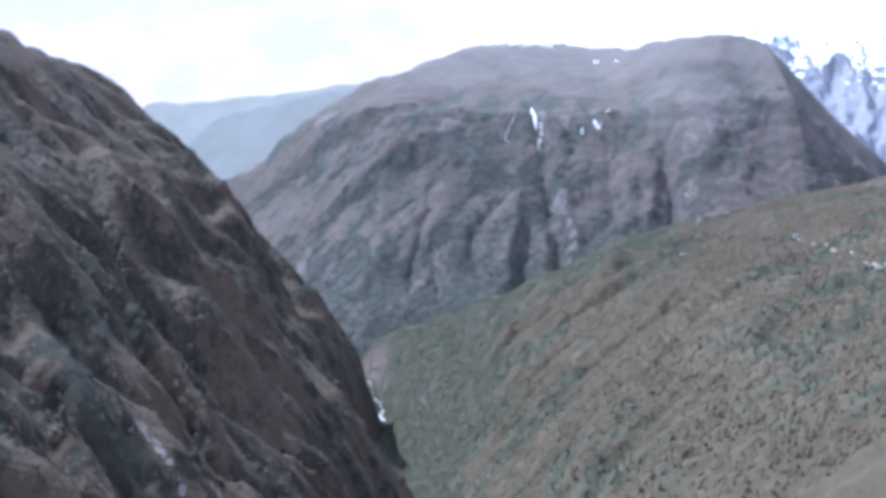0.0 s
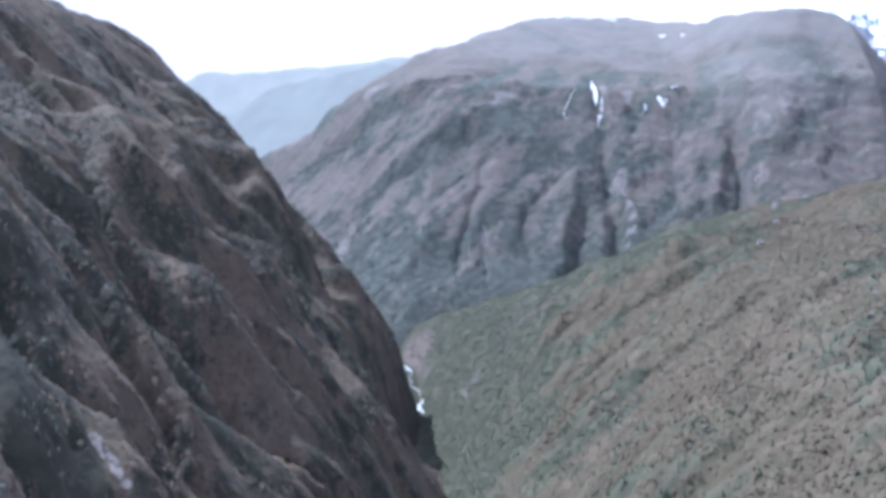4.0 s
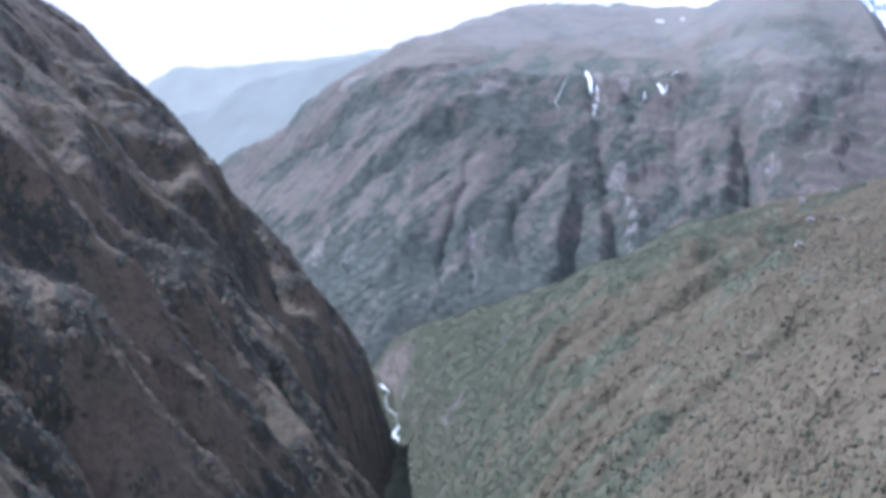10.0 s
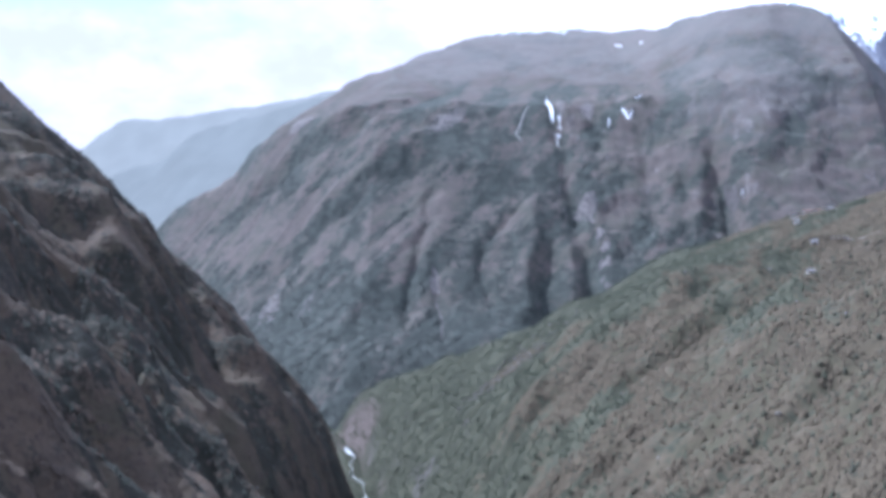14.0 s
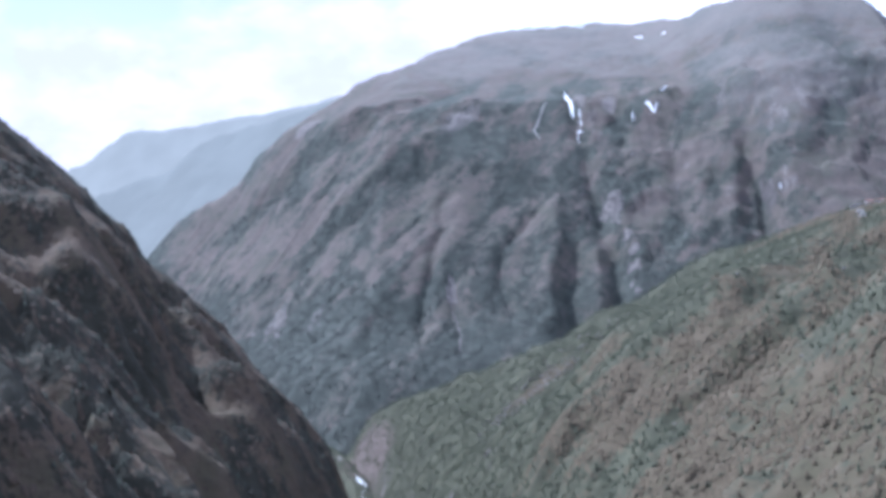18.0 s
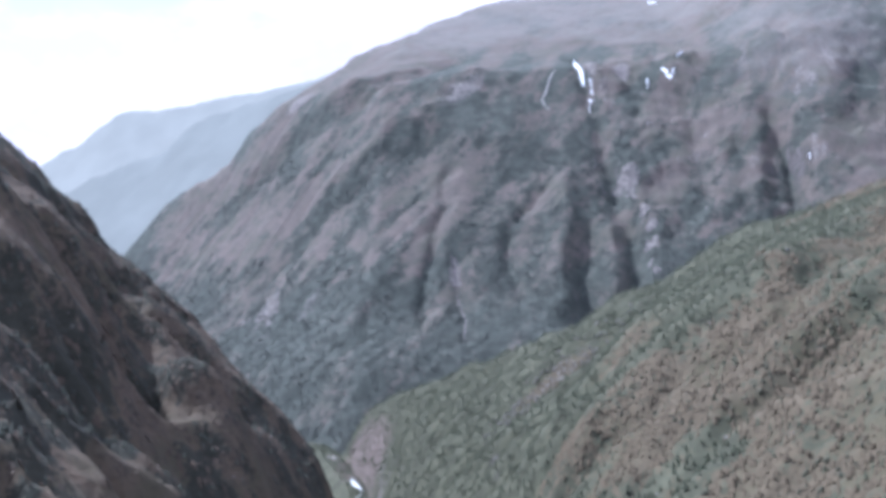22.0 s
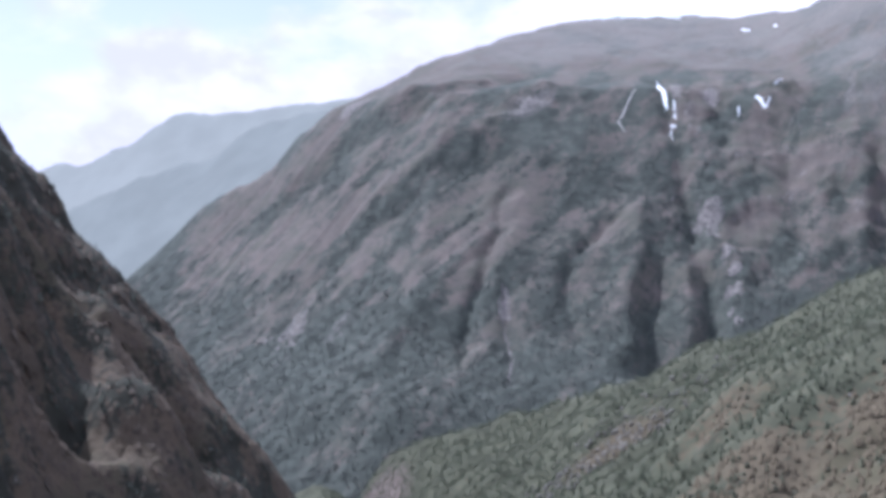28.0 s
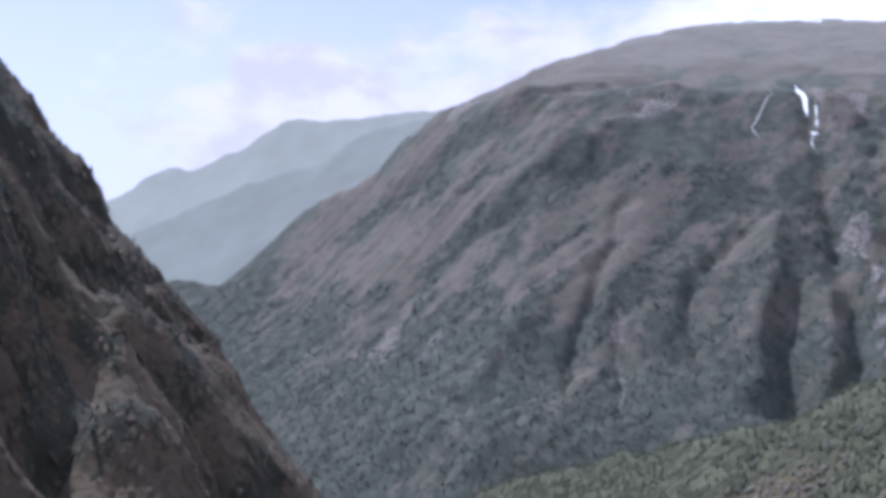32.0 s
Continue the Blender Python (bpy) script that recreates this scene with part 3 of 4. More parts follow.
def sheet(name, xs, ys, height, mat, label, category, layers=None):
    """A piece of land: a grid over xs and ys, raised by height(x, y)."""
    x, y = np.meshgrid(xs, ys)
    z = height(x, y)
    nx, ny = len(xs), len(ys)
    me = bpy.data.meshes.new(name)
    me.vertices.add(nx * ny)
    me.vertices.foreach_set("co", np.stack([x, y, z], -1).astype(np.float32).ravel())
    i = (np.arange(ny - 1)[:, None] * nx + np.arange(nx - 1)).ravel()
    quads = np.stack([i, i + 1, i + nx + 1, i + nx], -1)
    me.loops.add(quads.size)
    me.loops.foreach_set("vertex_index", quads.ravel().astype(np.int32))
    me.polygons.add(len(quads))
    me.polygons.foreach_set("loop_start", (np.arange(len(quads)) * 4).astype(np.int32))
    me.polygons.foreach_set("use_smooth", np.ones(len(quads), bool))
    for key, fun in (layers or {}).items():
        me.attributes.new(key, "FLOAT", "POINT").data.foreach_set("value", np.clip(fun(x, y, z), 0, 1).astype(np.float32).ravel())
    me.update(calc_edges=True)
    me.materials.append(mat)
    return tagged(new(name, me), label, category, kind="structure")


def gorge_cover(x, y, z):
    # scrub cover; its y terms darken the near end and spur to stand for shade
    return 0.50 + 1.4 * fbm(x, y, 70, 4, 81, 0.65) + 1.3 * fbm(x, y, 24, 4, 82, 0.75) + 0.06 * smooth(z, -100, 150) + 0.30 * (1 - smooth(y, 750, 1100)) + 0.2 * smooth(y, 1350, 1600) * smooth(x, -400, -300)


def slope_cover(x, y, z):
    """Evergreen wood: along the river, on the north part and in the gullies; dry brown ground on the ribs."""
    off = x - along(y, RIVER_X)
    edge = along(y, [(200, 60), (1044, 75), (1252, 85), (1413, 102), (1472, 135), (1508, 175), (1530, 228), (1560, 300), (1620, 420), (1750, 480), (1900, 540)])
    low = smooth(edge - off + 110 * fbm(x, y, 100, 5, 83, 0.65), -70, 60)
    bare = 0.8 * bump(x, y, 34, 1825, 42, 36, 30) + 0.5 * bump(x, y, 85, 1590, 26, 30, -20) + 0.35 * smooth(off, 420, 520)
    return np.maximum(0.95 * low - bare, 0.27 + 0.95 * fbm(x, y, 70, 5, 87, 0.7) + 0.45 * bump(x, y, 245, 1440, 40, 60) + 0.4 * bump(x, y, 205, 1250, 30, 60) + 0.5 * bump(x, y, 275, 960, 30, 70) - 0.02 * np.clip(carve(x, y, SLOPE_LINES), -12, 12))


def slope_stone(x, y, z):
    off = x - along(y, RIVER_X)
    return 0.5 * bump(x, y, -262, 2225, 16, 20) + 0.2 * bump(x, y, -215, 2130, 12, 30) + 0.3 * np.exp(-((off / 14) ** 2)) * smooth(y, 1780, 1830) + 0.35 * bump(x, y, 25, 1810, 50, 40)


def slope_scar(x, y, z):
    """Reddish broken earth on the outer bank of the river."""
    return 1.15 * bump(x, y, -212, 2150, 36, 85, 20) + 0.45 * bump(x, y, -180, 2000, 16, 70, 12) + 0.5 * bump(x, y, -140, 1845, 14, 50, 15)


def gorge_stone(x, y, z):
    d, f = reach(x, y, [(-211, 667), (-204, 664), (-199, 664), (-196, 660), (-188, 660), (-180, 655)])
    e, f = reach(x, y, [(-174, 682), (-169, 684), (-162, 687)])
    broken = 0.7 + 1.0 * fbm(x, y, 18, 3, 90)
    return broken * (np.exp(-((d / 3.5) ** 2)) + np.exp(-((e / 3.5) ** 2))) + 0.35 * smooth(fbm(x, y, 30, 4, 89, 0.6), 0.26, 0.40)


def face_cover(x, y, z):
    """Evergreens: thick at the foot, in slanting bands higher up."""
    bands = fbm(0.4 * (x + z), x - z, 70, 5, 85, 0.68)
    return 0.95 - 0.50 * smooth(z, -180, 80) + 1.3 * bands * (0.5 + 0.5 * smooth(z, -160, 20)) + 0.25 * bump(x, y, -440, 3050, 160, 60, 35) - 0.25 * smooth(z, 330, 460) + 0.9 * fbm(0.45 * x, 1.6 * z + 0.5 * x, 110, 4, 99, 0.55) * smooth(z, 360, 460)


def face_stone(x, y, z):
    d, f = reach(x, y, [(-110, 2615), (-105, 2556), (-89, 2498), (-89, 2445)])
    c, f = reach(x, y, [(214, 2750), (230, 2652), (219, 2526)])
    e, f = reach(x, y, [(516, 2740), (520, 2676), (512, 2630)])
    slabs = 0.33 * bump(x, y, -425, 2650, 90, 60, -30) + 0.5 * bump(x, y, -110, 2945, 70, 30, 25) + 0.75 * bump(x, y, 172, 2990, 14, 40) + 0.8 * bump(x, y, 230, 2972, 20, 22) + 0.35 * bump(x, y, -60, 2990, 60, 40, 30)
    slabs = slabs + 0.5 * bump(x, y, -465, 3148, 50, 40) + 0.45 * bump(x, y, -285, 3068, 40, 20, 25) + 0.6 * bump(x, y, 592, 2797, 12, 36) + 0.2 * bump(x, y, 545, 2720, 40, 90) + 0.3 * bump(x, y, 190, 2780, 40, 60) + 0.3 * smooth(fbm(x, y, 45, 4, 86, 0.65), 0.08, 0.3) + 0.20 * smooth(fbm(x, 0.6 * z, 24, 4, 92, 0.75), 0.10, 0.40) * smooth(x, 60, 200) * smooth(z, -60, 20) * (1 - smooth(z, 340, 400))
    return 0.6 * np.exp(-((d / 7) ** 2)) + (0.30 + 1.3 * fbm(x, y, 16, 3, 88)) * np.exp(-((c / 13) ** 2)) + 0.3 * np.exp(-((e / 8) ** 2)) + slabs


sheet("ground", np.linspace(-9000, 9000, 60), np.linspace(-6000, 9000, 60), lambda x, y: -460 + 0 * x, FLOOR, "brown stony valley floor under the mountains", "ground")
sheet("gorge_mountain", np.arange(-1100, 1, 4.0), np.concatenate([np.arange(-900, 300, 15.0), np.arange(304, 2101, 4.0)]), gorge_height, GORGE,
      "steep dark gorge side with dry brown grass and scrub", "mountain", {"cover": gorge_cover, "stone": gorge_stone})
sheet("forested_slope", np.arange(-400, 901, 4.0), np.concatenate([np.arange(-900, 300, 15.0), np.arange(304, 2321, 4.0)]), slope_height, SLOPE,
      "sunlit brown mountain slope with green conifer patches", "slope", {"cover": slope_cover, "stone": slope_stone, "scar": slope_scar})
# upper and right-hand ground is lightened in its colour to stand for haze
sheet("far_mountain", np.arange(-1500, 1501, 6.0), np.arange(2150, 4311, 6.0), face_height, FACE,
      "huge grey-brown rock mountain with gullies and green foot", "mountain", {"cover": face_cover, "stone": face_stone, "haze_pale": lambda x, y, z: np.maximum(smooth(z, 300, 560) * smooth(x, -420, -200), 0.7 * smooth(z, 100, 300) * smooth(x, 330, 520))})
sheet("snow_peak", np.arange(700, 3001, 9.0), np.arange(3300, 4901, 9.0), peak_height, ALPINE,
      "snow-covered rocky peak rising into bright cloud", "mountain")
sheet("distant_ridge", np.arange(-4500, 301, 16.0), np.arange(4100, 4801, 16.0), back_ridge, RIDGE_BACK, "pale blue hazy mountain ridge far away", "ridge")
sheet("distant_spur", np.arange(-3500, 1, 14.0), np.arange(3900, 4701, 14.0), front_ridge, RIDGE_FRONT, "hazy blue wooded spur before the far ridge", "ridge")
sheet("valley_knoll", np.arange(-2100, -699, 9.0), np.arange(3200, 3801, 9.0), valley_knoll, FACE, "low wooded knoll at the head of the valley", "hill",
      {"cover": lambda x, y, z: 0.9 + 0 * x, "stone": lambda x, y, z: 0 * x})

# ---- things on the land ----
def drape(name, points, widths, height, lift, mat, label, category, step=4.0, kind="", ragged=0.35, seed=5, across=5):
    """A strip that lies on the ground along a bent line in plan, with ragged edges and a slightly domed top."""
    rnd = random.Random(seed)
    pts, wid = [], []
    for k in range(len(points) - 1):
        (ax, ay), (bx, by) = points[k], points[k + 1]
        n = max(2, int(math.hypot(bx - ax, by - ay) / step))
        for i in range(n):
            f = i / n
            pts.append((ax + f * (bx - ax), ay + f * (by - ay)))
            wid.append(widths[k] + f * (widths[k + 1] - widths[k]))
    pts.append(points[-1])
    wid.append(widths[-1])
    spots = []
    for i, (px, py) in enumerate(pts):
        a, b = pts[max(i - 1, 0)], pts[min(i + 1, len(pts) - 1)]
        d = math.hypot(b[0] - a[0], b[1] - a[1]) or 1
        nx, ny = -(b[1] - a[1]) / d, (b[0] - a[0]) / d
        l, r = wid[i] / 2 * (1 + ragged * rnd.uniform(-1, 1)), wid[i] / 2 * (1 + ragged * rnd.uniform(-1, 1))
        for j in range(across):
            f = -l + (l + r) * j / (across - 1)
            spots.append((px + nx * f, py + ny * f, 1 - (2 * j / (across - 1) - 1) ** 2))
    x, y, dome = np.array(spots).T
    z = height(x, y) + lift * dome - 0.6 * (1 - dome)
    bm = bmesh.new()
    made = [bm.verts.new(p) for p in zip(x, y, z)]
    rows = [made[i:i + across] for i in range(0, len(made), across)]
    for p, q in zip(rows, rows[1:]):
        for j in range(across - 1):
            bm.faces.new((p[j], p[j + 1], q[j + 1], q[j]))
    bmesh.ops.recalc_face_normals(bm, faces=bm.faces)
    me = bpy.data.meshes.new(name)
    bm.to_mesh(me)
    bm.free()
    me.materials.append(mat)
    for p in me.polygons:
        p.use_smooth = True
    return tagged(new(name, me), label, category, kind=kind)


def riverbed(x, y):
    return along(y, RIVER_Z) + 0 * x


RIVER_LINE = [(float(along(np.array([y]), RIVER_X)[0]) + 5 * math.sin(y / 23) + 3 * math.sin(y / 9), y) for y in range(1770, 2115, 15)]
drape("river", RIVER_LINE, [5.5 if 1825 < y < 1880 or 2065 < y < 2100 else 0.7 for x, y in RIVER_LINE], riverbed, 0.8, WATER, "white mountain river rushing between boulders", "river", kind="structure", ragged=0.5)

SNOW_LINES = [
    ([(146, 3120), (147, 3080), (148, 3038), (150, 2995), (153, 2956)], [1.5, 5, 6, 7, 3]),
    ([(160, 2922), (157, 2912), (160, 2900)], [1.2, 1.8, 0.6]),
    ([(166, 2965), (167, 2950)], [2.5, 2.5]),
    ([(166, 2947), (167, 2936)], [2, 2.5]),
    ([(167, 2922), (162, 2925), (157, 2928)], [1.5, 2.5, 1.5]),
    ([(310, 2963), (316, 2950), (320, 2934), (331, 2943)], [3, 5, 5, 2]),
    ([(371, 3585), (378, 3570), (388, 3562)], [2, 3, 1.4]),
    ([(430, 3500), (436, 3490)], [3, 3]),
    ([(137, 3842), (160, 3846), (180, 3850)], [1.5, 3, 2]),
    ([(208, 3858), (232, 3830), (250, 3810)], [2, 4, 2]),
    ([(343, 2976), (350, 2979), (358, 2991)], [1.5, 2, 1.5]),
    ([(278, 2953), (277, 2942), (275, 2927)], [2, 2.5, 1.5]),
    ([(511, 2674), (510, 2668)], [1.6, 1.4]),
]
drape("scree_chute", [(99, 2994), (92, 2985), (83, 2960), (73, 2938), (66, 2927), (72, 2918), (78, 2908)], [1.6, 2.8, 3.2, 3.0, 2.6, 2, 1.2], face_height, 1.2, SCREE, "narrow pale chute of scree on the rock face", "scree", step=3.0, seed=31, ragged=0.4)
for n, (line, widths) in enumerate(SNOW_LINES):
    tagged(drape("snow_patch", line, widths, face_height, 2.5, SNOW, "old white snow lying in a hollow of the rock", "snow", step=3.0, seed=n, ragged=0.45), group="snow patches on the rock face")


# ---- woods and scrub ----
def conifer(rng, tiers=2, sides=6):
    """A small conifer of height 1: a trunk and ragged tiers of boughs. Points, triangles of the trunk, triangles of the crown."""
    v, trunk, crown = [], [], []
    for k in range(3):
        a = k * 2.0944
        v += [(0.035 * math.cos(a), 0.035 * math.sin(a), -0.12), (0.02 * math.cos(a), 0.02 * math.sin(a), 0.5)]
    for k in range(3):
        a, b, c, d = 2 * k, 2 * k + 1, (2 * k + 2) % 6, (2 * k + 3) % 6
        trunk += [(a, c, b), (c, d, b)]
    for i in range(tiers):
        low, high = 0.10 + 0.36 * i, 0.52 + 0.48 * (i + 1) / tiers * (0.85 + 0.15 * (i + 1) / tiers)
        r = 0.27 * (1 - 0.34 * i)
        base = len(v)
        for k in range(sides):
            a = 6.2832 * k / sides + 0.5 * i + rng.uniform(-0.2, 0.2)
            rr = r * (rng.uniform(0.85, 1.15) if k % 2 else rng.uniform(0.45, 0.8))
            v.append((rr * math.cos(a), rr * math.sin(a), low + rng.uniform(-0.05, 0.05)))
        v.append((rng.uniform(-0.02, 0.02), rng.uniform(-0.02, 0.02), min(high, 1.0)))
        crown += [(base + k, base + (k + 1) % sides, base + sides) for k in range(sides)]
    return np.array(v), trunk, crown


def bush(rng, lumps=3):
    """A low uneven bush of height about 1, of several rough lumps."""
    v, f = [], []
    for i in range(lumps):
        cx, cy, s = (0, 0, 1) if i == 0 else (rng.uniform(-0.5, 0.5), rng.uniform(-0.5, 0.5), rng.uniform(0.5, 0.85))
        base = len(v)
        for ring, (r, h) in enumerate(((0.42, -0.15), (0.52, 0.4))):
            for k in range(5):
                a = 6.2832 * (k + 0.5 * ring) / 5
                rr = r * s * rng.uniform(0.7, 1.25)
                v.append((cx + rr * math.cos(a), cy + rr * math.sin(a), s * (h + rng.uniform(-0.1, 0.12))))
        v.append((cx, cy, s * rng.uniform(0.75, 1.0)))
        for k in range(5):
            a, b, c, d = base + k, base + (k + 1) % 5, base + 5 + k, base + 5 + (k + 1) % 5
            f += [(a, b, c), (b, d, c), (c, d, base + 10)]
    return np.array(v), f


def triangles(name, co, tris, mats, which=None):
    me = bpy.data.meshes.new(name)
    me.vertices.add(len(co))
    me.vertices.foreach_set("co", co.astype(np.float32).ravel())
    me.loops.add(tris.size)
    me.loops.foreach_set("vertex_index", tris.astype(np.int32).ravel())
    me.polygons.add(len(tris))
    me.polygons.foreach_set("loop_start", (np.arange(len(tris)) * 3).astype(np.int32))
    for m in mats:
        me.materials.append(m)
    if which is not None:
        me.polygons.foreach_set("material_index", which.astype(np.int32))
    me.update(calc_edges=True)
    return me


def spread(name, shapes, place, size, wide, mats, label, category, seed, hug=0.0):
    """Many plants as one mesh: shapes are (points, triangles, material of each triangle); place is an array of x, y, z
    and the ground's rise along x and y, which a plant follows by the share hug."""
    rng = np.random.RandomState(seed)
    cos, tri, which, base = [], [], [], 0
    pick = rng.randint(len(shapes), size=len(place))
    for k, (v, f, m) in enumerate(shapes):
        p = place[pick == k]
        n = len(p)
        a, s, w = rng.uniform(0, 6.28, n), rng.uniform(*size, n) * rng.uniform(0.8, 1.15, n), rng.uniform(*wide, n)
        c, d = np.cos(a)[:, None], np.sin(a)[:, None]
        x, y, z = v.T
        dx, dy = (c * x - d * y) * (s * w)[:, None], (d * x + c * y) * (s * w)[:, None]
        co = np.stack([p[:, :1] + dx, p[:, 1:2] + dy, p[:, 2:3] + z * s[:, None] + hug * (dx * p[:, 3:4] + dy * p[:, 4:5])], -1)
        cos.append(co.reshape(-1, 3))
        tri.append((np.arange(n)[:, None, None] * len(v) + f[None] + base).reshape(-1, 3))
        which.append(np.tile(m, n))
        base += n * len(v)
    me = triangles(name, np.concatenate(cos), np.concatenate(tri), mats, np.concatenate(which))
    return tagged(new(name, me), label, category, kind="stuff")


def scatter(n, x0, x1, y0, y1, height, chance, seed):
    """Places on the ground, kept by a chance from 0 to 1."""
    rng = np.random.RandomState(seed)
    x, y = rng.uniform(x0, x1, n), rng.uniform(y0, y1, n)
    z = height(x, y)
    keep = rng.rand(n) < chance(x, y, z)
    x, y, z = x[keep], y[keep], z[keep]
    return np.stack([x, y, z, np.clip((height(x + 3, y) - z) / 3, -1.6, 1.6), np.clip((height(x, y + 3) - z) / 3, -1.6, 1.6)], -1)


grow = random.Random(3)
FIRS = []
for i in range(5):
    v, t, c = conifer(grow)
    FIRS.append((v, np.array(t + c), np.array([0] * len(t) + [1] * len(c))))
BUSHES = []
for i in range(4):
    v, f = bush(grow, 1 + i % 2)
    BUSHES.append((v, np.array(f), np.zeros(len(f))))


TUFTS = []
for i in range(5):
    # a low ragged bush: a ring of twig tips round a leaning crown
    ring = [(0.55 * grow.uniform(0.7, 1.3) * math.cos(1.2566 * k), 0.55 * grow.uniform(0.7, 1.3) * math.sin(1.2566 * k), grow.uniform(-0.25, 0.1)) for k in range(5)]
    v = ring + [(grow.uniform(-0.15, 0.15), grow.uniform(-0.15, 0.15), grow.uniform(0.7, 1.0))]
    TUFTS.append((np.array(v), np.array([(k, (k + 1) % 5, 5) for k in range(5)]), np.zeros(5)))


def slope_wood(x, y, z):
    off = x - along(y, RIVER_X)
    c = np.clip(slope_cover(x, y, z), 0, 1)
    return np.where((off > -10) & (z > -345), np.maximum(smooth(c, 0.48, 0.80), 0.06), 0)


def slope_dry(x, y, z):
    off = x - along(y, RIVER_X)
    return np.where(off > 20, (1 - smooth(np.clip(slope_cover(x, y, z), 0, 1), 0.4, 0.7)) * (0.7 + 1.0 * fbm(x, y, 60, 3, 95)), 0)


spread("conifer_wood", FIRS, scatter(110000, -330, 620, 480, 2300, slope_height, slope_wood, 101), (2.4, 5.2), (0.75, 1.1), [BARK, NEEDLES],
       "dense dark green conifer wood covering the slope", "wood", 201)
spread("bare_thicket", TUFTS, scatter(150000, -100, 560, 480, 1960, slope_height, slope_dry, 102), (2.0, 4.6), (0.5, 0.85), [TWIGS],
       "leafless brown thicket on the dry slope", "thicket", 202, hug=0.8)
spread("dark_scrub", BUSHES, scatter(60000, -60, 560, 480, 1980, slope_height, lambda x, y, z: 0.7 * slope_dry(x, y, z) * smooth(fbm(x, y, 34, 3, 94), -0.25, 0.35), 103), (1.2, 2.8), (0.8, 1.2), [SCRUB_GREEN],
       "scattered dark evergreen bushes on the dry slope", "scrub", 203, hug=0.7)


def gorge_dry(x, y, z):
    return np.where(z > -345, (0.55 + 1.2 * fbm(x, y, 70, 4, 97)) * (1 - smooth(gorge_stone(x, y, z), 0.1, 0.4)), 0)


spread("gorge_scrub", [(v * (1, 1, 0.6), f, m) for v, f, m in TUFTS], scatter(120000, -640, -60, 420, 1880, gorge_height, gorge_dry, 104), (1.8, 4.2), (0.8, 1.3), [SCRUB],
       "dark scrub and bare bushes on the gorge side", "scrub", 204, hug=0.95)
spread("gorge_wood", FIRS, scatter(26000, -560, -60, 420, 1900, gorge_height, lambda x, y, z: np.where((z > -335) & (gorge_stone(x, y, z) < 0.2), 0.75 * smooth(gorge_cover(x, y, z) + 0.35 * smooth(-z, 120, 300), 0.5, 0.8), 0), 105), (2.6, 5.6), (0.8, 1.2), [BARK, NEEDLES_DARK],
       "dark conifers clinging to the steep gorge side", "wood", 205)
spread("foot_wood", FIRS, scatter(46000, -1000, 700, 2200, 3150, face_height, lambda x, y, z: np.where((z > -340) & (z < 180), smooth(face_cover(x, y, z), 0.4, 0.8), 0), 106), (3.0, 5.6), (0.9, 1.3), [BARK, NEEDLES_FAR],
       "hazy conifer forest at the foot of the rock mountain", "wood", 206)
spread("bleached_thicket", BUSHES, scatter(2600, -40, 130, 1740, 1900, slope_height, lambda x, y, z: 0.8 * bump(x, y, 30, 1818, 55, 40, 20), 107), (2.0, 4.5), (0.6, 1.0), [SNAG],
       "pale leafless trees on a rocky knoll", "thicket", 207)


def part(name, bm, mat, parent, label=""):
    """One mesh under a thing or under a part of it."""
    me = bpy.data.meshes.new(name)
    bm.to_mesh(me)
    bm.free()
    me.materials.append(mat)
    ob = new(name, me)
    ob.parent = parent
    return tagged(ob, label)


def box(bm, x0, x1, y0, y1, z0, z1, bevel=0.0):
    r = bmesh.ops.create_cube(bm, size=1.0, matrix=Matrix.LocRotScale(((x0 + x1) / 2, (y0 + y1) / 2, (z0 + z1) / 2), None, (x1 - x0, y1 - y0, z1 - z0)))
    if bevel:
        edges = list({e for v in r["verts"] for e in v.link_edges})
        bmesh.ops.bevel(bm, geom=edges, offset=bevel, segments=1, affect="EDGES")
    return bm


def prism(bm, outline, x0, x1):
    """An outline in y and z, drawn out along x."""
    a = [bm.verts.new((x0, y, z)) for y, z in outline]
    b = [bm.verts.new((x1, y, z)) for y, z in outline]
    n = len(outline)
    bm.faces.new(a[::-1])
    bm.faces.new(b)
    for i in range(n):
        bm.faces.new((a[i], a[(i + 1) % n], b[(i + 1) % n], b[i]))
    bmesh.ops.recalc_face_normals(bm, faces=bm.faces)
    return bm


def slope_z(x, y):
    return float(slope_height(np.array([float(x)]), np.array([float(y)]))[0])


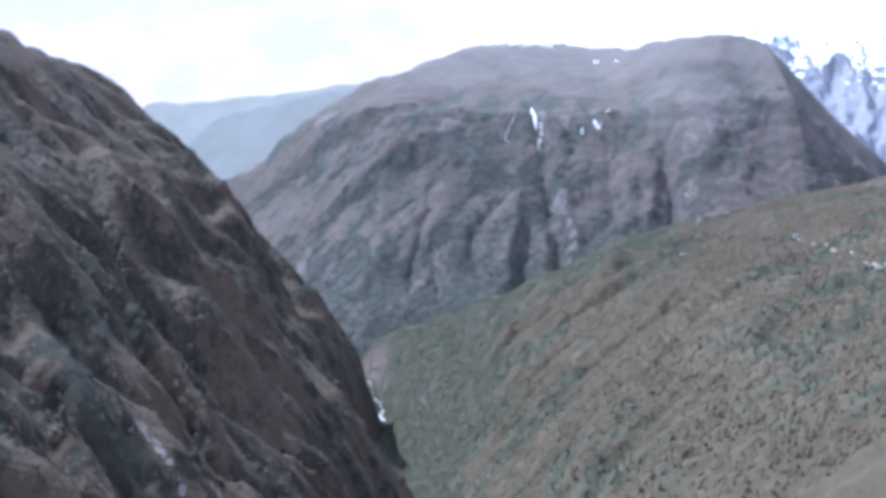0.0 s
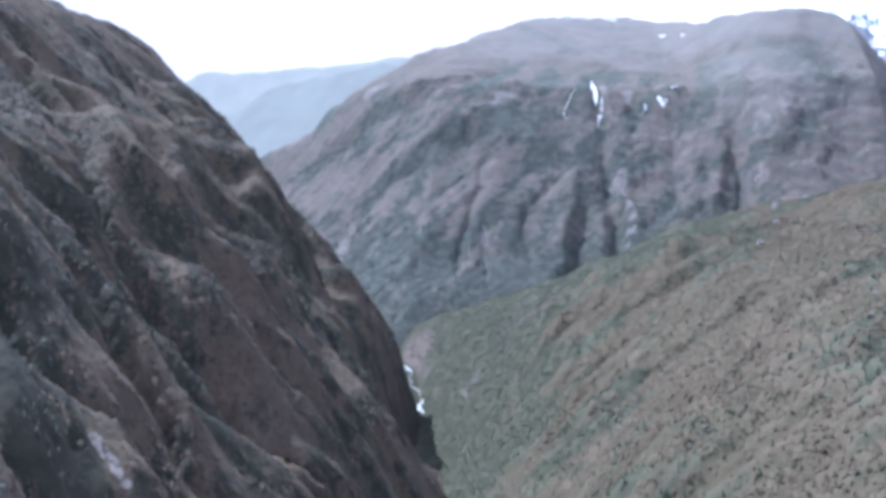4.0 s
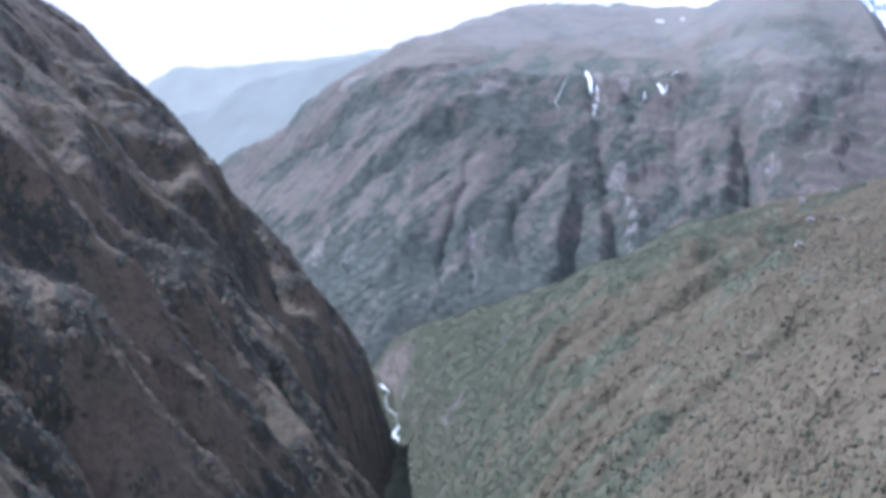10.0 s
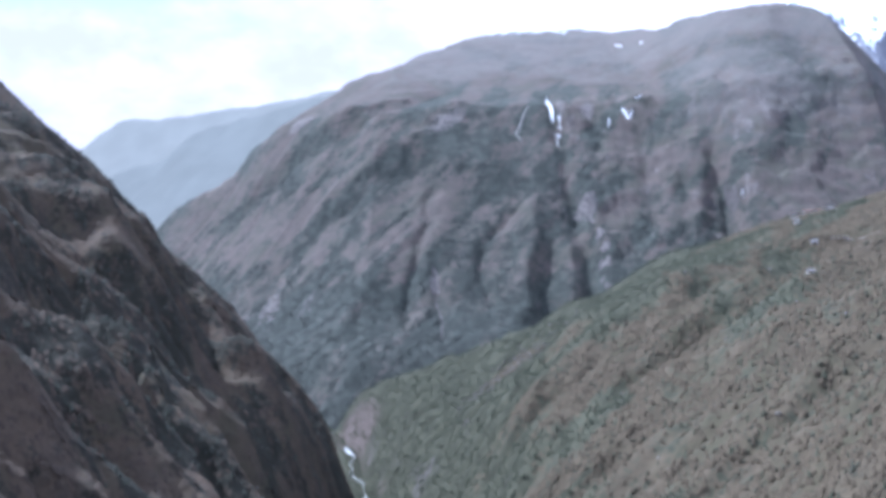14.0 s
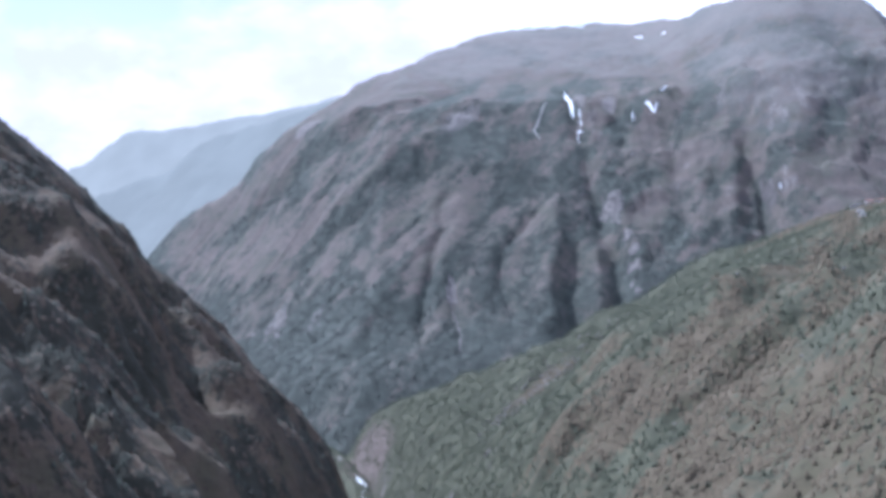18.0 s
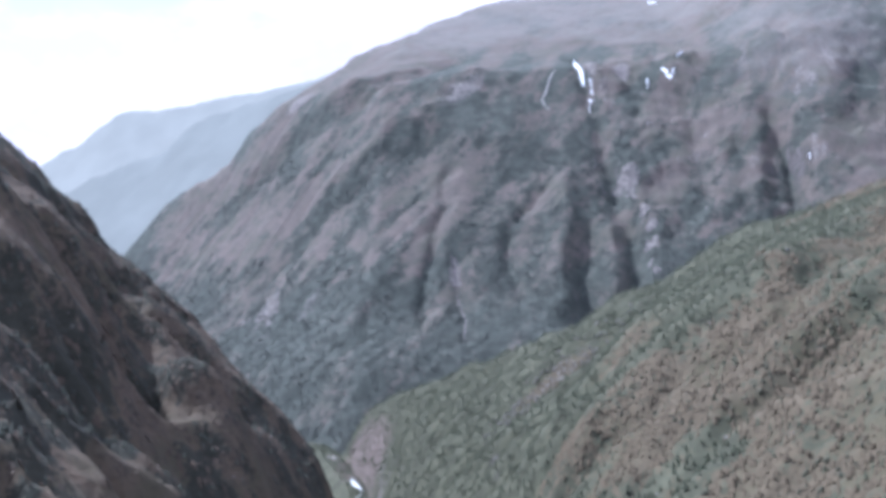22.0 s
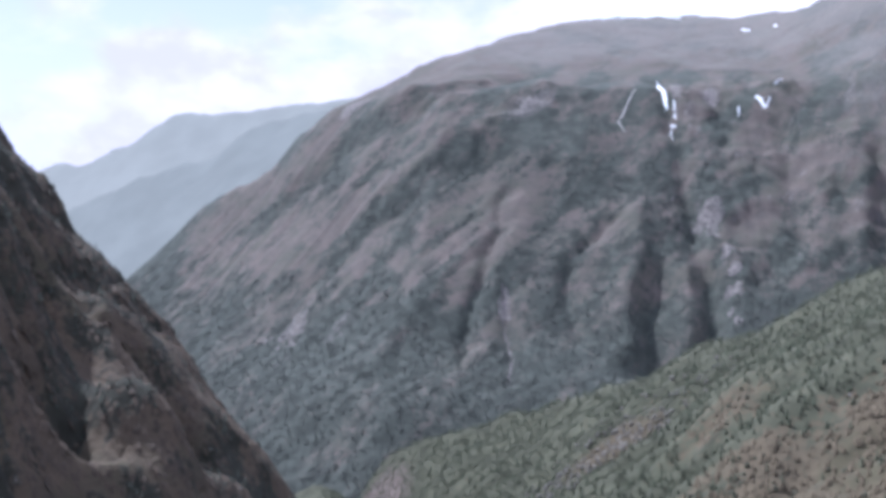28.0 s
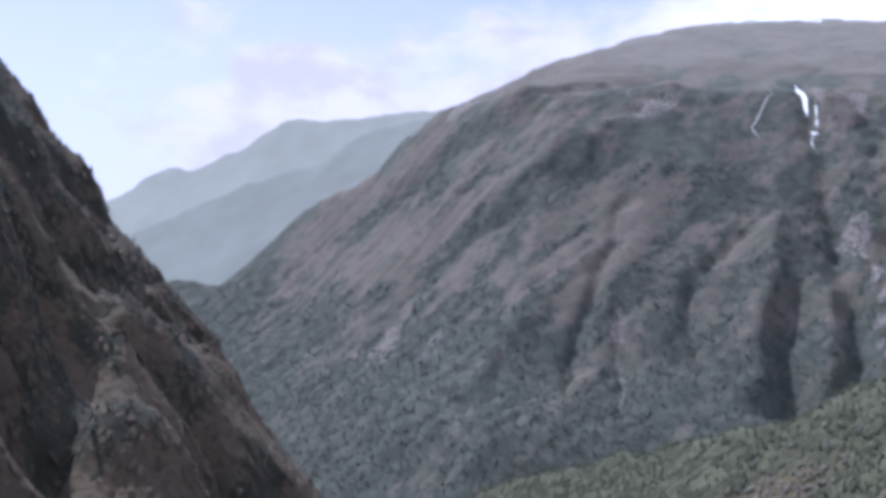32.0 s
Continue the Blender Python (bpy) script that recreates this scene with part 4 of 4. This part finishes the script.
def house(x, y, turn, long, deep, tall, roof_mat, label):
    """A gabled mountain house with stone base, door and shuttered windows."""
    low = min(slope_z(x + dx, y + dy) for dx in (-3, 3) for dy in (-3, 3))
    top = new("house")
    top.matrix_world = pose(x, y, low, 0, 0, turn)
    h, d, l = tall, deep / 2, long / 2
    part("base", box(bmesh.new(), -l - 0.3, l + 0.3, -d - 0.3, d + 0.3, -1.5, 1.2, 0.1), MASONRY, top, "rough stone base")
    part("wall", prism(bmesh.new(), [(-d, 1.0), (d, 1.0), (d, h), (0, h + 1.5), (-d, h)], -l, l), PLASTER, top)
    roof = bmesh.new()
    prism(roof, [(-d - 0.6, h - 0.35), (0, h + 1.62), (d + 0.6, h - 0.35), (d + 0.6, h - 0.17), (0, h + 1.8), (-d - 0.6, h - 0.17)], -l - 0.5, l + 0.5)
    part("roof", roof, roof_mat, top)
    door = part("door", box(bmesh.new(), -0.5, 0.5, -d - 0.07, -d + 0.1, 1.2, 3.2, 0.02), WOODWORK, top, "dark wooden door")
    for wx in (-0.62, 0.62):
        win = part("window", box(bmesh.new(), wx * l - 0.5, wx * l + 0.5, -d - 0.06, -d + 0.1, 2.0, 3.1, 0.02), WOODWORK, top, "dark shuttered window")
        part("sill", box(bmesh.new(), wx * l - 0.6, wx * l + 0.6, -d - 0.2, -d + 0.05, 1.86, 1.98, 0.02), MASONRY, win)
    return tagged(top, label, "house", "houses of the hill village")


WHITE_HOUSE = "small whitewashed stone house with grey tin roof"
RED_HOUSE = "small pale plastered house with rust-red tin roof"
for x, y, turn, long, deep, tall, roof_mat, label in [
    (349, 1190, 25, 7, 4.6, 3.8, ROOFING, WHITE_HOUSE), (304, 1497, -20, 6, 4.4, 3.6, ROOFING, WHITE_HOUSE), (347, 1708, -30, 6, 4.2, 3.6, ROOFING, WHITE_HOUSE),
    (340, 1680, 10, 5, 4, 3.4, ROOFING, WHITE_HOUSE), (378, 1776, 12, 8, 4.6, 3.9, ROOF_RED, RED_HOUSE), (390, 1772, 15, 8, 4.6, 3.9, ROOF_RED, RED_HOUSE),
    (403, 1767, 18, 7, 4.6, 3.8, ROOFING, WHITE_HOUSE), (251, 1327, 10, 5, 4, 3.2, ROOFING, WHITE_HOUSE),
]:
    house(x, y, turn, long, deep, tall, roof_mat, label)


def terrace_wall(points, tall, label):
    """A dry stone retaining wall that follows the ground, with a flat coping and its courses of stones."""
    top = new("terrace_wall")
    x0, y0 = points[0]
    base = slope_z(x0, y0)
    top.location = (x0, y0, base)
    rnd = random.Random(int(x0))
    for (ax, ay), (bx, by) in zip(points, points[1:]):
        run = math.hypot(bx - ax, by - ay)
        turn = Matrix.Rotation(math.atan2(by - ay, bx - ax), 4, "Z")
        n = max(1, int(run / 2.4))
        for i in range(n):
            f = (i + 0.5) / n
            px, py = ax + f * (bx - ax), ay + f * (by - ay)
            z = slope_z(px, py) - base
            for course in range(2):
                bm = bmesh.new()
                box(bm, -run / n / 2 + 0.03, run / n / 2 - 0.03, -0.5 + rnd.uniform(-0.06, 0.06), 0.5, -1.0 if course == 0 else tall / 2 + 0.04, (tall / 2 if course == 0 else tall) + rnd.uniform(-0.06, 0.06), 0.08)
                bm.transform(Matrix.Translation((px - x0, py - y0, z)) @ turn)
                part("stone_course", bm, MASONRY, top)
    return tagged(top, label, "wall", "terrace walls of the hill village")


terrace_wall([(357, 1771), (372, 1767), (386, 1762), (402, 1757)], 3.6, "long pale dry stone terrace wall below the village")
terrace_wall([(307, 1172), (323, 1172)], 1.8, "low pale dry stone wall beside a terrace")
terrace_wall([(309, 856), (310, 826)], 2.2, "pale dry stone wall along the brow of the slope")
terrace_wall([(322, 1506), (336, 1503)], 1.8, "low pale dry stone wall beside a terrace")

FOOTPATHS = [
    [(336, 1503), (350, 1502), (372, 1500)],
    [(347, 1184), (351, 1176), (352, 1145), (344, 1090), (336, 1035), (330, 960), (318, 905), (317, 878), (315, 840), (318, 815)],
    [(311, 877), (315, 869), (319, 862)],
    [(402, 1757), (420, 1752), (445, 1748)],
]
for n, line in enumerate(FOOTPATHS):
    tagged(drape("footpath", line, [2.0] * len(line), slope_height, 0.9, DUST, "pale dusty footpath worn across the brown slope", "path", kind="structure", step=3.0, seed=40 + n), group="")


def boulder_mesh(rng):
    bm = bmesh.new()
    bmesh.ops.create_icosphere(bm, subdivisions=2, radius=1.0)
    cuts = [(Vector((rng.uniform(-1, 1), rng.uniform(-1, 1), rng.uniform(-0.3, 1))).normalized(), rng.uniform(0.55, 0.85)) for _ in range(7)]
    for v in bm.verts:
        for n, far in cuts:
            d = v.co.dot(n) - far
            if d > 0:
                v.co -= n * d * 0.9
        v.co *= rng.uniform(0.95, 1.05)
        v.co.z *= 0.8
    me = bpy.data.meshes.new("boulder")
    bm.to_mesh(me)
    bm.free()
    me.materials.append(BOULDER)
    return me


rocks = random.Random(12)
ROCKS = [boulder_mesh(rocks) for _ in range(5)]


def boulder(x, y, height, size, label):
    z = float(height(np.array([float(x)]), np.array([float(y)]))[0])
    ob = new("boulder", ROCKS[rocks.randrange(5)])
    ob.matrix_world = pose(x, y, z + 0.15 * size, 0, 0, rocks.uniform(0, 360)) @ Matrix.Diagonal((size, size * rocks.uniform(0.7, 1.1), size * rocks.uniform(0.7, 1.1), 1))
    return tagged(ob, label, "boulder", "boulders on the slopes")


PALE_BOULDER = "pale grey weathered boulder half buried in dry grass"
for x, y in [(250, 872), (236, 878), (266, 816), (248, 828), (237, 826), (228, 830), (219, 829), (113, 780), (251, 1450), (225, 1166), (150, 1125), (159, 1076), (182, 887),
             (201, 1584), (202, 1281), (142, 1158), (90, 1705), (135, 1538), (27, 1840), (46, 1848), (36, 1832), (268, 905), (277, 899)]:
    boulder(x, y, slope_height, rocks.uniform(1.3, 2.6), PALE_BOULDER)
for k in range(34):
    boulder(rocks.uniform(60, 330), rocks.uniform(620, 1500), slope_height, rocks.uniform(0.8, 1.8), PALE_BOULDER)
for k in range(26):
    boulder(rocks.uniform(-420, -190), rocks.uniform(680, 1720), gorge_height, rocks.uniform(0.7, 1.4), "light grey boulder on the steep dark gorge side")
for k in range(22):
    y = rocks.uniform(1790, 2110)
    boulder(float(along(np.array([y]), RIVER_X)[0]) + rocks.choice((-1, 1)) * rocks.uniform(5, 12), y, slope_height, rocks.uniform(1.0, 2.6), "rounded pale boulder beside the white river")


def pine_meshes(rng):
    """Trunk and crown of one small pine of height 1."""
    v, t, c = conifer(rng, 3, 8)
    out = []
    for name, tris, mat in (("trunk", t, BARK), ("crown", c, NEEDLES)):
        used = sorted({i for f in tris for i in f})
        slot = {i: k for k, i in enumerate(used)}
        out.append(triangles(name, v[used], np.array([[slot[i] for i in f] for f in tris]), [mat]))
    return out


PINES = [pine_meshes(grow) for _ in range(6)]
stand = scatter(4000, 40, 330, 560, 1150, slope_height, lambda x, y, z: 0.10 + 0.9 * slope_wood(x, y, z), 108)[:260, :3]
for n, (x, y, z) in enumerate(stand):
    trunk, crown = PINES[n % 6]
    tall = grow.uniform(3.6, 7.0)
    tree = new("pine_tree")
    tree.matrix_world = pose(x, y, z, 0, 0, grow.uniform(0, 360)) @ Matrix.Diagonal((tall, tall, tall, 1))
    for name, me in (("trunk", trunk), ("crown", crown)):
        piece = new(name, me)
        piece.parent = tree
    tagged(tree, "small dark green pine standing on the brown slope", "tree", "pines on the near slope")
